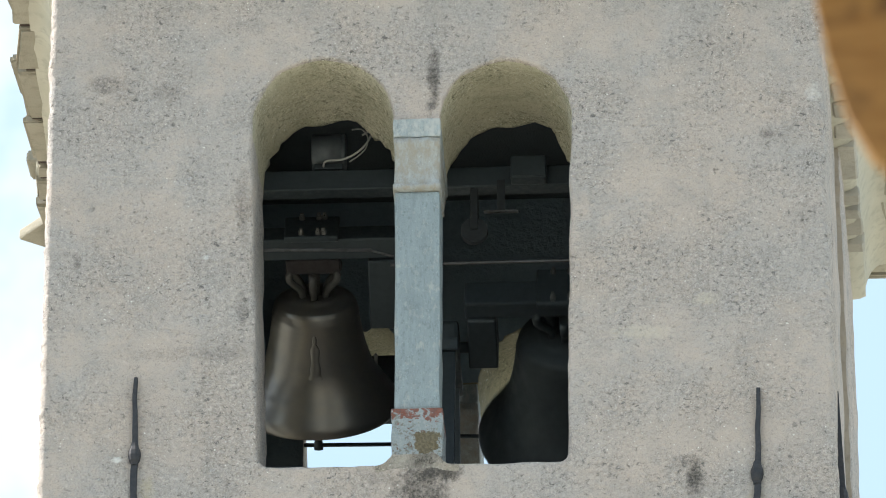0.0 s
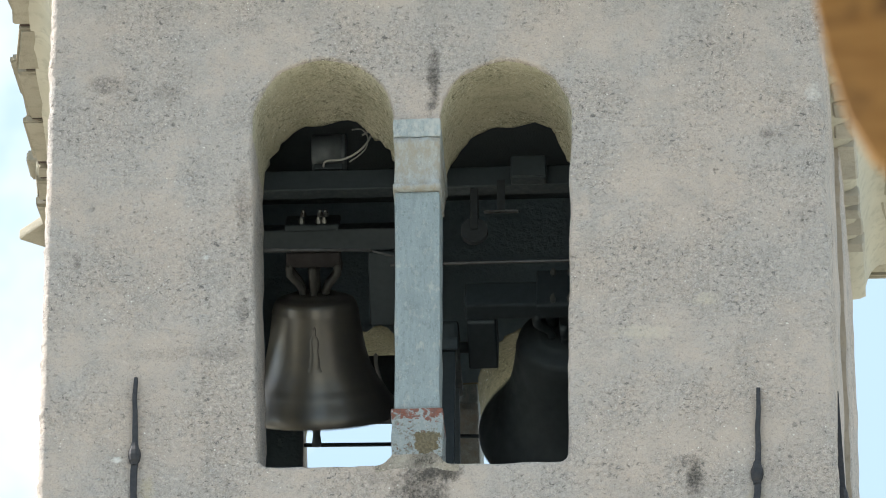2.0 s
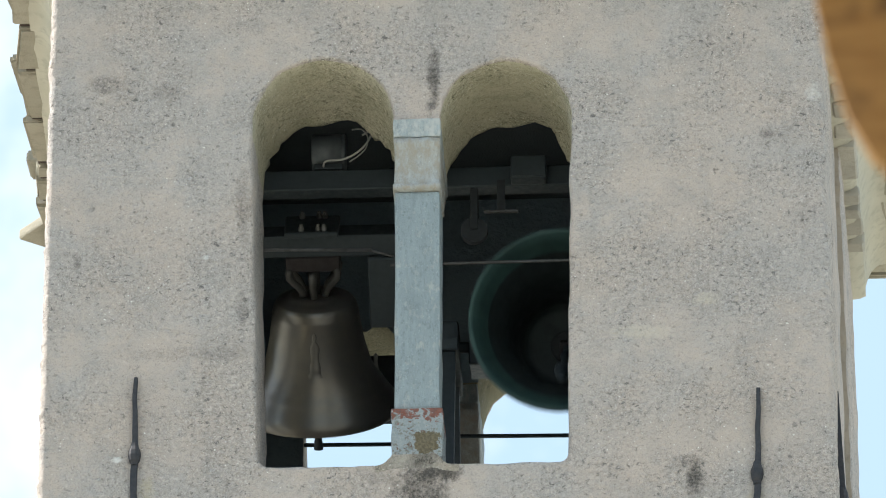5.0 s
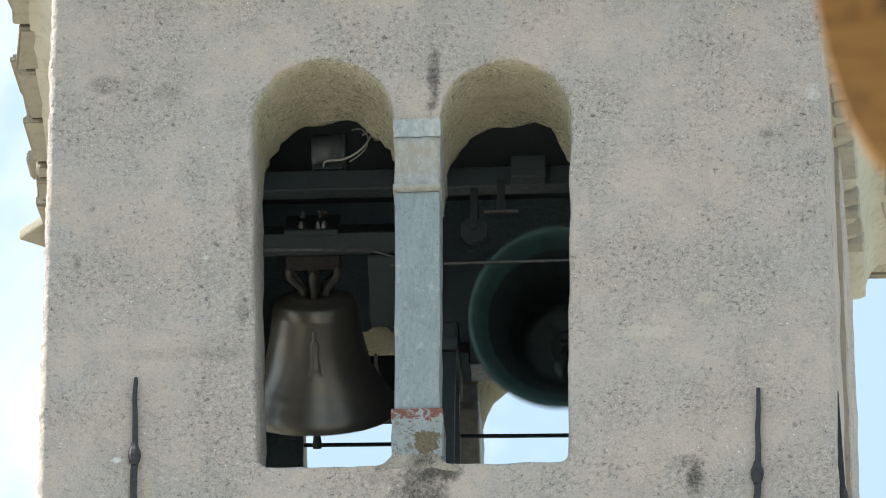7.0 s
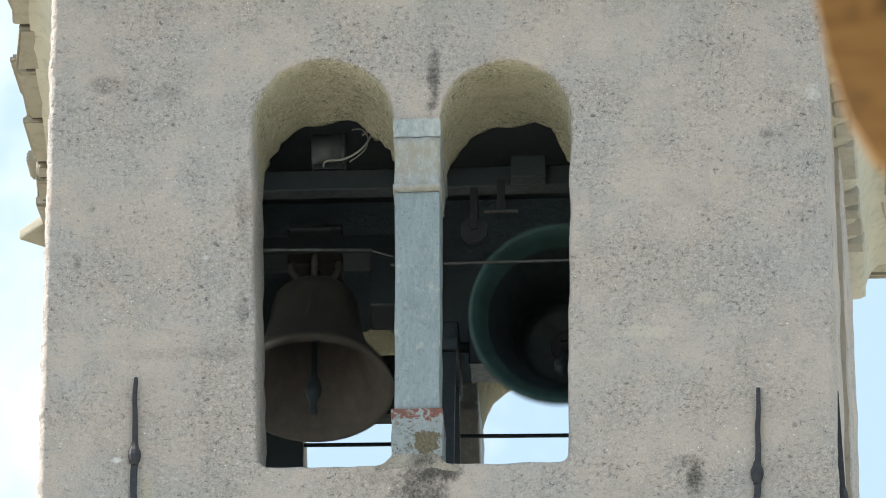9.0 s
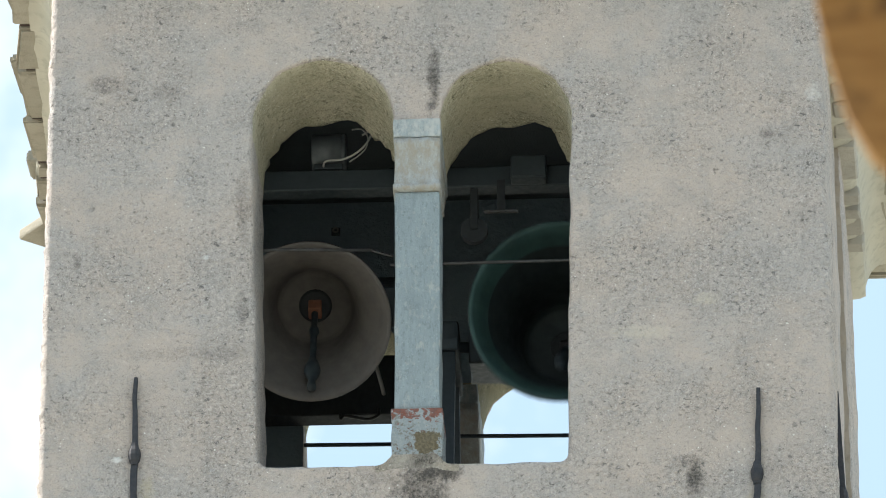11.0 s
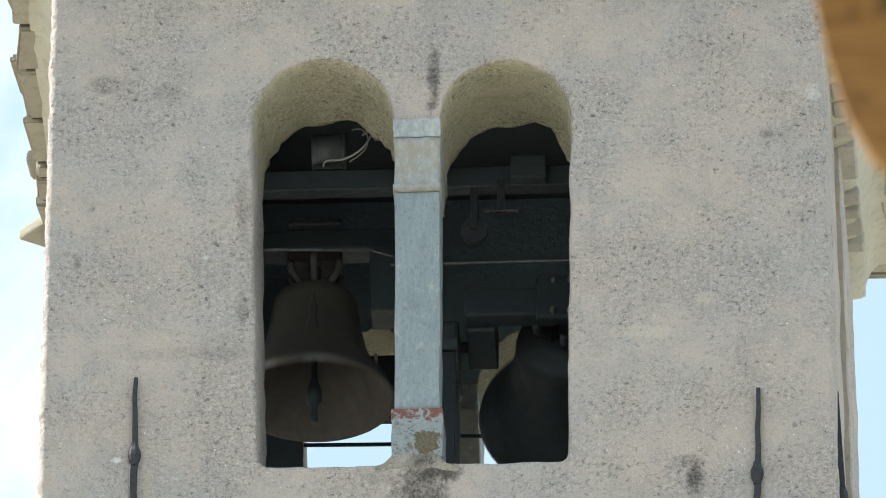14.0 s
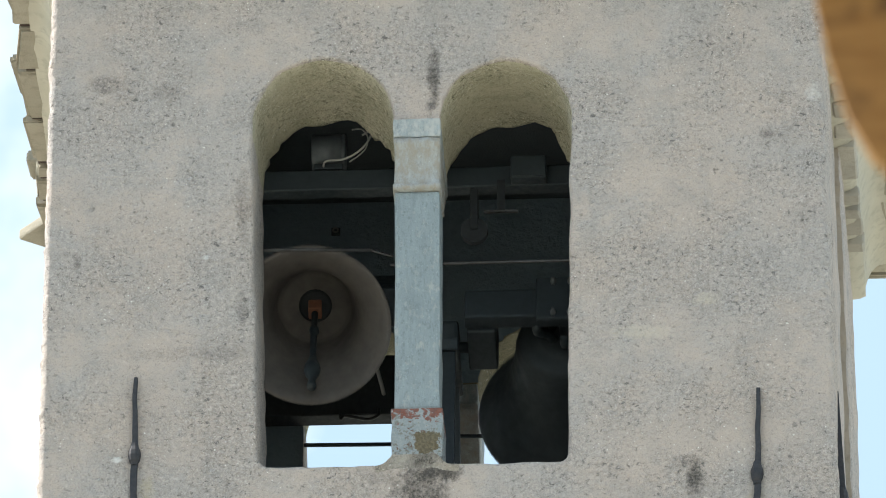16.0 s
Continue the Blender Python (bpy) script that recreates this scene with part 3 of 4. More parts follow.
# ---- ground: one sheet, with the hill on which the tower stands ----
def hill(x, y):
    u = min(1.0, max(0.0, (y + 126.0) / 122.0))
    s = u * u * (3 - 2 * u)
    z = -57.75 + 54.25 * s
    if y > 8:
        v = min(1.0, (y - 8) / 260.0)
        z -= 45 * v * v * (3 - 2 * v)
    far = min(1.0, max(0.0, (abs(x) - 25) / 260.0))
    return z * (1 - far * far * (3 - 2 * far)) + (-57.75) * far * far * (3 - 2 * far)


bm = bmesh.new()
axis = [-4000, -2000, -900, -500, -320] + [-240 + 8 * i for i in range(61)] + [320, 500, 900, 2000, 4000]
grid = [[bm.verts.new((x, y, hill(x, y) + (0.5 * noise.noise(Vector((x * 0.05, y * 0.05, 0))) if y > -118 and abs(y) > 8 else 0))) for x in axis] for y in axis]
for i in range(len(axis) - 1):
    for j in range(len(axis) - 1):
        bm.faces.new((grid[i][j], grid[i][j + 1], grid[i + 1][j + 1], grid[i + 1][j])).smooth = True
tagged(part("ground", bm, M_GROUND), "unseen stony hillside under the tower, made pale to bounce light up", "ground", kind="structure")


# ---- roof of stone slabs ----
def tower_roof():
    roof = thing("tower_roof", (0, DEPTH / 2, ZC + 1.80), "low hipped roof of thick weathered stone slabs", "roof")
    hx, hy, rise = 2.12, DEPTH / 2 + 0.22, 1.35
    bm = bmesh.new()
    base = [bm.verts.new((sx * hx, sy * hy, 0.05)) for sx, sy in ((-1, -1), (1, -1), (1, 1), (-1, 1))]
    top = bm.verts.new((0, 0, rise))
    for i in range(4):
        bm.faces.new((base[i], base[(i + 1) % 4], top))
    bm.faces.new(base[::-1])
    part("roof_body", bm, M_SLAB, roof, "stone slab covering")
    for sx, lim in ((-1, half_width(1.7, -1) + 0.225), (1, half_width(1.7) + 0.225)):
        part("mortar_bed", box(min(sx * (lim - 0.5), sx * lim), max(sx * (lim - 0.5), sx * lim), -hy + 0.06, hy - 0.06, 0.022, 0.060), M_MORTAR, roof, "dark earth bedding between the slabs")
    rng = random.Random(4)
    # eave slabs and the ends of the course above them, side by side
    for course, (lift, reach, inner) in enumerate(((0.006, 0.246, 0.45), (0.066, 0.275, 0.40))):
        for side in range(4):
            length = 2 * (hx if side % 2 else hy) + 0.3
            spans = []
            along = -length / 2 if side % 2 == 0 else -1.9
            while along < length / 2 - 0.1:
                w = rng.uniform(0.40, 0.56) if side != 2 else rng.uniform(0.24, 0.34)
                w = min(w, length / 2 - along)
                r = reach + rng.uniform(-0.02, 0.02) + (0.018 if course and rng.random() < 0.35 else (-0.07 if course else 0))
                spans.append((along, w, r))
                along += w
            if side == 0 and course == 0:
                cuts = (-1.99, -1.45, -0.825, -0.335, 0.185, 0.675, 0.835, 1.095, 1.445, 1.60)
                spans = [(p, q - p, reach + rng.uniform(-0.012, 0.012)) for p, q in zip(cuts, cuts[1:])]
            if side == 0 and course == 1:
                spans = [(-2.0, 0.55, 0.17), (-1.10, 0.27, 0.272), (-0.80, 0.42, 0.17), (-0.37, 0.44, 0.288), (0.10, 0.50, 0.16), (0.72, 0.27, 0.282), (1.05, 0.40, 0.15)]
            for along, w, r in spans:
                half = half_width(1.7, side - 1) if side % 2 == 0 else DEPTH / 2
                g = rng.uniform(0.016, 0.034)
                bm = bmesh.new()
                t = 0.052 + rng.uniform(-0.006, 0.014)
                a0, a1 = along + g, along + w - g
                skew = rng.uniform(-0.02, 0.02)
                vs = []
                for (a, o) in ((a0, -inner), (a1, -inner), (a1, r + skew), (a0, r - skew)):
                    for z in (0, t):
                        ox = half + o
                        drop = lift - 0.25 * max(0.0, o) * 0.12 + rng.uniform(-0.004, 0.004)
                        x, y = {0: (-ox, a), 1: (a, -ox), 2: (ox, a), 3: (a, ox)}[side]
                        vs.append(bm.verts.new((x, y, drop + z)))
                for f in ((0, 2, 4, 6), (1, 3, 5, 7), (0, 2, 3, 1), (2, 4, 5, 3), (4, 6, 7, 5), (6, 0, 1, 7)):
                    bm.faces.new([vs[i] for i in f])
                bmesh.ops.bevel(bm, geom=bm.edges[:], offset=0.012, segments=2, affect="EDGES")
                for v in bm.verts:
                    v.co += Vector((rng.uniform(-1, 1), rng.uniform(-1, 1), rng.uniform(-1, 1))) * 0.005
                part("slab", bm, M_SLAB, roof)
    for sx, sy, lim in ((-1, 1, half_width(1.7, -1)), (1, 1, half_width(1.7)), (-1, -1, half_width(1.7, -1)), (1, -1, half_width(1.7))):
        bm = box(-0.165, 0.165, -0.165, 0.165, 0.0, 0.055, 0.012, 2)
        bmesh.ops.rotate(bm, verts=bm.verts, matrix=Matrix.Rotation(radians(38), 3, "Z"))
        bmesh.ops.translate(bm, verts=bm.verts, vec=(sx * (lim + (0.15 if sx < 0 < sy else 0.125)), 1.60 if sx < 0 < sy else sy * (DEPTH / 2 - 0.03), 0.068))
        part("hip_slab", bm, M_SLAB, roof)
    return roof


tower_roof()


# ---- central pier of the opening ----
def mullion():
    m = thing("window_mullion", (-0.127, 0.0, ZC - 1.172), "slender blue-grey painted stone pier with flaking rusty base", "mullion")
    h = 1.172 + 0.716
    def block(name, x0, x1, y0, y1, z0, z1, mat, bev, label):
        bm = box(x0, x1, y0, y1, z0, z1, bev, 2)
        bmesh.ops.subdivide_edges(bm, edges=[e for e in bm.edges if e.calc_length() > 0.06], cuts=7, use_grid_fill=True)
        for v in bm.verts:
            v.co.x += wob(v.co.x, v.co.y, v.co.z, 0.006, 12)
            v.co.y += wob(v.co.z, v.co.x, v.co.y, 0.006, 12)
        return part(name, bm, mat, m, label)
    block("base", -0.127, 0.127, -0.012, 0.30, 0.028, 0.296, M_BASE, 0.008, "flaking grey base with red rusty patches")
    block("shaft", -0.112, 0.112, 0.006, 0.28, 0.296, 1.497, M_BLUEGREY, 0.016, "blue-grey painted shaft")
    # capital: flares towards the wall behind, thin lip at its foot
    bm = bmesh.new()
    prof = [(1.497, 0.108, 0.006), (1.501, 0.116, -0.014), (1.512, 0.119, -0.020), (1.526, 0.117, -0.018), (1.537, 0.112, -0.004), (1.58, 0.1115, 0.002),
            (1.63, 0.112, 0.004), (1.68, 0.112, 0.002), (1.715, 0.112, -0.008), (1.745, 0.113, -0.020), (1.775, 0.114, -0.030)]
    back = [0.30, 0.30, 0.315, 0.33, 0.35, 0.40, 0.46, 0.52, 0.56, 0.60, 0.645]
    rows = []
    for (z, w, yf), yb in zip(prof, back):
        ring = [(-w + 2 * w * i / 12, yf) for i in range(13)] + [(w, yf + (yb - yf) * i / 6) for i in range(1, 7)] + [(-w, yb)]
        rows.append([bm.verts.new((x + wob(x, y, z, 0.004, 30), y + wob(z, y, x, 0.006, 24) + wob(z, y, x, 0.004, 60), z + wob(y, x, z, 0.006, 16))) for x, y in ring])
    m_ring = len(rows[0])
    for a, b in zip(rows, rows[1:]):
        for j in range(m_ring):
            bm.faces.new((a[j], a[(j + 1) % m_ring], b[(j + 1) % m_ring], b[j])).smooth = True
    bm.faces.new(rows[0])
    bm.faces.new(rows[-1])
    part("capital", bm, M_IMPOST, m, "worn pale stone bracket capital")
    block("abacus", -0.116, 0.116, -0.026, 0.645, 1.783, h - 0.004, M_ABACUS, 0.008, "blue-grey painted top block")
    # mortar heaped round the foot
    bm = bmesh.new()
    rows = []
    for j in range(9):
        y = -0.018 + 0.33 * j / 8
        row = []
        for i in range(25):
            u = -1 + i / 12
            x = 0.205 * u
            lift = 0.062 * max(0.0, 1 - max(0.0, abs(x + 0.012) - 0.110) / 0.075) ** 2 + wob(x, y, 4, 0.006, 22)
            row.append(bm.verts.new((x, y, max(-0.03, -0.022 + lift))))
        rows.append(row)
    for a, b in zip(rows, rows[1:]):
        for i in range(24):
            bm.faces.new((a[i], a[i + 1], b[i + 1], b[i])).smooth = True
    foot = [bm.verts.new((v.co.x, v.co.y + 0.026, -0.06)) for v in rows[0]]
    for i in range(24):
        bm.faces.new((foot[i], foot[i + 1], rows[0][i + 1], rows[0][i]))
    part("mortar_footing", bm, M_FOOTING, m, "grey mortar heaped round the foot")
    return m


tagged(mullion(), group="piers of the double openings")
for _o in [o for o in bpy.data.objects if o.name == "window_mullion"]:
    far = copy_thing(_o, pose(-0.089, DEPTH, ZC - 1.113, 0, 0, 180))
    tagged(far, "slender stone pier of the far double opening")
    side = copy_thing(_o, pose(-half_width(-1.1, -1), 1.495, ZC - 1.172, 0, 0, -90))
    tagged(side, "slender stone pier of the side double opening")


# ---- iron wall anchors ----
def wall_anchor(x, y, z_top, z_knob, rz, lean, label, blade=False):
    a = thing("wall_anchor", (x, y, ZC + z_knob), label, "wall anchor", "iron tie anchors on the tower")
    a.rotation_euler = (0, radians(lean), radians(rz))
    h = z_top - z_knob
    n = 10
    pts = [(wob(x, 0, i * 0.3, 0.008, 3), -0.016, -0.62 + (h + 0.62) * i / n) for i in range(n + 1)]
    bm = bmesh.new()
    rows = []
    for i, (px, py, pz) in enumerate(pts):
        w = (0.0165 if i < 6 else 0.0165 - 0.0014 * (i - 5)) if not blade else (0.020 if i < 6 else max(0.003, 0.020 - 0.0045 * (i - 5)))
        thick, f = 0.014, i / n
        if blade:
            py, thick = -0.004 - 0.034 * (1 - f), 0.002 + 0.016 * min(1.0, (1 - f) * 2.4)
        rows.append([bm.verts.new((px + sx * w, py + sy * thick, pz)) for sx, sy in ((-1, -1), (1, -1), (1, 1), (-1, 1))])
    for p, q in zip(rows, rows[1:]):
        for j in range(4):
            bm.faces.new((p[j], p[(j + 1) % 4], q[(j + 1) % 4], q[j]))
    bm.faces.new(rows[0])
    bm.faces.new(rows[-1])
    bmesh.ops.bevel(bm, geom=bm.edges[:], offset=0.0012 if blade else 0.003, segments=1, affect="EDGES")
    part("bar", bm, M_IRON, a)
    bm = lathe([(0.0, 0.062), (0.017, 0.060), (0.022, 0.035), (0.031, 0.012), (0.033, -0.012), (0.027, -0.040), (0.020, -0.050), (0.018, -0.064), (0.0, -0.066)], 9)
    bmesh.ops.translate(bm, verts=bm.verts, vec=(0, -0.020, 0))
    part("eye", bm, M_IRON, a, "forged eye of the tie rod")


wall_anchor(-1.513, 0.0, -0.682, -1.10, 0, 0.6, "black wrought-iron tie anchor on the plaster wall")
wall_anchor(1.540, 0.0, -0.813, -1.275, 0, 1.2, "black wrought-iron tie anchor on the plaster wall")
wall_anchor(half_width(-1.0) + 0.0, 0.20, -0.73, -1.30, 90, 0, "black wrought-iron tie anchor on the side wall", True)


# ---- tie rods across the openings ----
def rod(name, p, q, r, mat, label, group):
    o = Vector(p)
    t = thing(name, o, label, "tie rod", group)
    part("bar", tube([(0, 0, 0), Vector(q) - o], r, 8), mat, t, smooth=True)


rod("tie_rod", (-1.33, 0.80, ZC + 0.436), (-0.395, 0.80, ZC + 0.411), 0.0085, M_ROD, "thin grey steel tie rod behind the arched opening", "tie rods")
rod("tie_rod", (-0.402, 0.80, ZC + 0.412), (-0.285, 0.80, ZC + 0.372), 0.006, M_ROD, "thin grey tie rod end dipping behind the pier", "tie rods")
rod("tie_rod", (-0.30, 0.80, ZC + 0.327), (1.27, 0.80, ZC + 0.333), 0.0085, M_ROD, "thin grey steel tie rod behind the arched opening", "tie rods")
rod("tie_rod", (-1.33, 3.02, ZC + 0.460), (-0.10, 3.02, ZC + 0.445), 0.011, M_STEEL, "black steel rod across the far opening", "tie rods")
rod("tie_rod", (-0.06, 3.02, ZC + 0.485), (1.27, 3.02, ZC + 0.465), 0.011, M_STEEL, "black steel rod across the far opening", "tie rods")


# ---- the bells ----
def bell_profile(R, H, slim=1.0):
    out = [(1.0, 0.0), (1.004, 0.02), (0.995, 0.06), (0.955, 0.12), (0.89, 0.19), (0.82, 0.27), (0.755, 0.36), (0.70, 0.46), (0.655, 0.57), (0.622, 0.68), (0.598, 0.78), (0.58, 0.86), (0.568, 0.915), (0.552, 0.95), (0.520, 0.978), (0.46, 0.995), (0.36, 1.01), (0.30, 1.03), (0.0, 1.04)]
    inn = [(0.0, 0.955), (0.28, 0.95), (0.44, 0.935), (0.495, 0.90), (0.525, 0.80), (0.56, 0.66), (0.61, 0.50), (0.68, 0.35), (0.76, 0.22), (0.835, 0.12), (0.90, 0.04), (0.965, -0.003), (1.0, 0.0)]
    def dense(pts):
        res = []
        for (r0, z0), (r1, z1) in zip(pts, pts[1:]):
            for i in range(3):
                res.append((r0 + (r1 - r0) * i / 3, z0 + (z1 - z0) * i / 3))
        return res + [pts[-1]]
    # raised mouldings round the shoulder and the sound bow
    def rib(z):
        return sum(0.012 * math.exp(-((z - c) / 0.010) ** 2) for c in (0.885, 0.845, 0.24, 0.205, 0.09))
    waist = lambda r, z: r * (1 - (1 - slim) * min(1.0, max(0.0, z - 0.05) / 0.35))
    return [((waist(r, z) + rib(z) * (r > 0.5)) * R, z * H) for r, z in dense(out)], [(waist(r, z) * R, z * H) for r, z in dense(inn)]


def bell(x, y, z, R, L, H, m_out, m_in, m_lip, label, relief, arm, yoke, slim=1.0):
    """Hangs from the origin, which is the axle. L: axle to lip; H: lip to top of the shoulder."""
    b = thing("bell", (x, y, z), label, "bell", "swinging church bells")
    outer, inner = bell_profile(R, H, slim)
    bm = lathe([(r, zz - L) for r, zz in outer], 72)
    body = part("body", bm, m_out, b, smooth=True)
    cut = next(i for i, (r, zz) in enumerate(inner) if zz < 0.16 * H and r > 0.5 * R)
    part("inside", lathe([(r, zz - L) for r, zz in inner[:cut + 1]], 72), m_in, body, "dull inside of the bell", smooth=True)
    part("lip", lathe([(r, zz - L) for r, zz in inner[cut:]], 72), m_lip, body, "paler rim of the bell's mouth", smooth=True)
    if relief:
        bm = bmesh.new()
        figure = [(0.028, 0.036), (0.045, 0.035), (0.052, 0.027), (0.075, 0.028), (0.105, 0.026), (0.135, 0.022), (0.160, 0.025), (0.180, 0.026), (0.196, 0.018), (0.206, 0.008), (0.216, 0.012), (0.228, 0.014), (0.240, 0.011), (0.248, 0.004)]
        rows = []
        for vz, half in figure:
            zz = -L + H * 0.40 + vz
            r = max(p for p, q in outer if abs(q - (zz + L)) < 0.02)
            row = []
            for i in range(9):
                u = -1 + i / 4
                px = half * u
                lift = 0.007 * (1 - u ** 4) + 0.003 * noise.noise(Vector((px * 90, vz * 60, 1.0))) - 0.004
                row.append(bm.verts.new((px, -math.sqrt(r * r - px * px) - lift, zz)))
            rows.append(row)
        for p, q in zip(rows, rows[1:]):
            for i in range(8):
                bm.faces.new((p[i], p[i + 1], q[i + 1], q[i]))
        part("relief", bm, m_out, body, "small cast figure in relief", smooth=True)
    top = H * 1.03 - L
    # crown: six bent straps round a middle post
    for i in range(6):
        a = 2 * math.pi * i / 6 + math.pi / 2
        c, s = math.cos(a), math.sin(a)
        pts = [(c * q * R, s * q * R, top + h * R) for q, h in ((0.16, -0.03), (0.17, 0.05), (0.21, 0.13), (0.28, 0.20), (0.34, 0.27), (0.35, 0.345), (0.32, 0.38))]
        part("crown_strap", tube(pts, 0.019 * R / 0.4, 8), M_STRAP if relief else m_out, b, smooth=True)
    part("crown_post", tube([(0, 0, top - 0.02), (0, 0, top + 0.40 * R)], 0.030, 12), M_STRAP if relief else m_out, b, smooth=True)
    y0 = top + 0.36 * R
    ya, yb, za, zb = yoke
    part("hanger_plate", box(-0.135, 0.135, -0.075, 0.075, y0, za - 0.002, 0.006, 1), M_REDOX, b, "red-primed steel hanger plate, darkened to match shade")
    part("yoke", box(-R - 0.03, R + 0.03, ya, yb, za, zb, 0.012, 2), M_STEEL, b, "dark painted steel yoke")
    part("clamp_plate", box(-0.135, 0.135, ya - 0.045, yb + 0.045, zb + 0.002, zb + 0.034, 0.006, 1), M_STEEL, b)
    for px in (-0.050, 0.034, 0.062):
        for py in (ya - 0.012, yb + 0.012):
            zt = zb + 0.034
            bm = lathe([(0.0, zt + 0.034), (0.009, zt + 0.033), (0.010, zt + 0.020), (0.015, zt + 0.019), (0.015, zt), (0.0, zt)], 6)
            bmesh.ops.translate(bm, verts=bm.verts, vec=(px, py, 0))
            part("bolt", bm, M_BOLT, b, "shiny zinc bolt")
    xi, xo, low = arm
    for sx in (-1, 1):
        part("yoke_arm", box(min(sx * xi, sx * xo), max(sx * xi, sx * xo), -0.10, 0.10, low, za - 0.002, 0.008, 1), M_STEEL, b)
        part("axle", tube([(sx * (xo - 0.01), 0, 0), (sx * (R + 0.15), 0, 0)], 0.028, 14), M_STEEL, b, smooth=True)
    # clapper, on a joint under the crown
    cl = new("clapper")
    cl.parent = b
    jz = H * 0.945 - L
    cl.location = (0, 0, jz - 0.012)
    # The large bell's joint borrows the darkened primer, to look dim.
    part("joint", box(-0.033, 0.033, -0.034, 0.034, -0.066, 0.012, 0.008, 2), M_COPPER if relief else M_REDOX, cl, "copper-brown clapper joint")
    # Black disc, added to imitate the dark hollow behind the joint.
    part("joint_seat", lathe([(0.0, jz - 0.014), (0.072, jz - 0.014), (0.082, jz - 0.006), (0.085, jz + 0.02), (0.0, jz + 0.02)], 24), M_BLACK, b, "black disc standing in for the dark hollow round the clapper joint")
    n = (L + jz - 0.05) * 1.07 + 0.05
    prof = [(0.0, 0.02), (0.022, 0.015), (0.030, -0.02), (0.018, -0.05), (0.014, -n * 0.30), (0.024, -n * 0.34), (0.026, -n * 0.38), (0.017, -n * 0.42), (0.016, -n * 0.74), (0.022, -n * 0.80), (0.037, -n * 0.88), (0.042, -n * 0.94), (0.036, -n * 1.0), (0.022, -n * 1.05), (0.018, -n * 1.10), (0.024, -n * 1.17), (0.022, -n * 1.20), (0.0, -n * 1.205)]
    part("rod_and_ball", lathe(prof, 20), M_STEEL, cl, "dark iron clapper", smooth=True)
    return b, cl


BELL_Y = 1.75
bell_small, clapper_small = bell(-0.722, BELL_Y, ZC + 0.588, 0.4005, 0.548, 0.597, M_BRONZE, M_BRONZE_IN, M_BRONZE_IN, "brown bronze church bell swinging on a dark steel yoke", True, (0.275, 0.42, -0.085), (-0.075, 0.075, 0.290, 0.405), 0.93)
bell_large, clapper_large = bell(0.530, BELL_Y, ZC + 0.340, 0.463, 0.587, 0.662, M_SHADEBRONZE, M_DEEP, M_VERDI, "bronze church bell darkened to match shade, with green patina, swinging on a steel yoke", False, (0.34, 0.485, -0.06), (-0.085, 0.085, 0.262, 0.36), 0.94)


# ---- bell frames of painted steel ----
def bell_trestle(x, z, R, L, group):
    f = thing("bell_trestle", (x, BELL_Y, ZC - 1.50), "dark painted steel bell trestle on the belfry floor", "trestle", group)
    h = z + 1.50
    for sx in (-1, 1):
        px = sx * (R + 0.12)
        part("bearing", box(px - 0.05, px + 0.05, -0.11, 0.11, h - 0.07, h + 0.10, 0.02, 2), M_STEEL, f)
        part("bearing_plate", box(px - 0.055, px + 0.055, -0.26, 0.26, h - 0.14, h - 0.072, 0.006, 1), M_STEEL, f)
        for sy in (-1, 1):
            bm = bmesh.new()
            a, b = Vector((px, sy * 0.20, h - 0.142)), Vector((px, sy * 0.62, 0.0))
            vs = []
            for p in (a, b):
                vs.append([bm.verts.new(p + Vector((dx * 0.04, dy * 0.04, 0))) for dx, dy in ((-1, -1), (1, -1), (1, 1), (-1, 1))])
            for j in range(4):
                bm.faces.new((vs[0][j], vs[0][(j + 1) % 4], vs[1][(j + 1) % 4], vs[1][j]))
            bm.faces.new(vs[0])
            bm.faces.new(vs[1])
            part("leg", bm, M_STEEL, f)
        part("brace", box(px - 0.03, px + 0.03, -0.45, 0.45, h * 0.4, h * 0.4 + 0.06, 0.005, 1), M_STEEL, f)
    return f


bell_trestle(-0.722, 0.588, 0.397, 0.537, "bell trestles")
bell_trestle(0.530, 0.340, 0.463, 0.587, "bell trestles")


def beam(name, x0, x1, y0, y1, z0, z1, mat, label, category="beam"):
    t = thing(name, ((x0 + x1) / 2, (y0 + y1) / 2, ZC + z0), label, category)
    cx, cy = (x0 + x1) / 2, (y0 + y1) / 2
    part("bar", box(x0 - cx, x1 - cx, y0 - cy, y1 - cy, 0, z1 - z0, 0.006, 1), mat, t)
    return t


beam("steel_beam", -1.32, -0.20, 2.86, 2.98, 0.540, 0.87, M_BLACK, "black steel beam across the far opening")
beam("steel_beam", -1.32, 1.26, 0.98, 1.08, 0.845, 0.955, M_STEEL, "dark steel beam under the belfry ceiling")


def drive_motor(x, y, z):
    t = thing("bell_motor", (x, y, ZC + z), "dark electric bell drive motor on a steel beam", "motor")
    bm = lathe([(0.0, -0.085), (0.084, -0.085), (0.092, -0.078), (0.092, 0.058), (0.086, 0.060), (0.086, 0.066), (0.092, 0.068), (0.092, 0.078), (0.084, 0.085), (0.0, 0.085)], 32)
    bmesh.ops.rotate(bm, verts=bm.verts, matrix=Matrix.Rotation(math.pi / 2, 3, "Y"))
    bmesh.ops.translate(bm, verts=bm.verts, vec=(0, 0, 0.118))
    part("housing", bm, M_MOTOR, t, smooth=True)
    part("foot", box(-0.07, 0.07, -0.06, 0.06, 0.0, 0.03, 0.004, 1), M_STEEL, t)
    return t


drive_motor(-0.616, 1.03, 0.957)
box_t = thing("control_box", (0.38, 0.94, ZC + 0.845), "dark grey control box fixed to a steel beam", "control box")
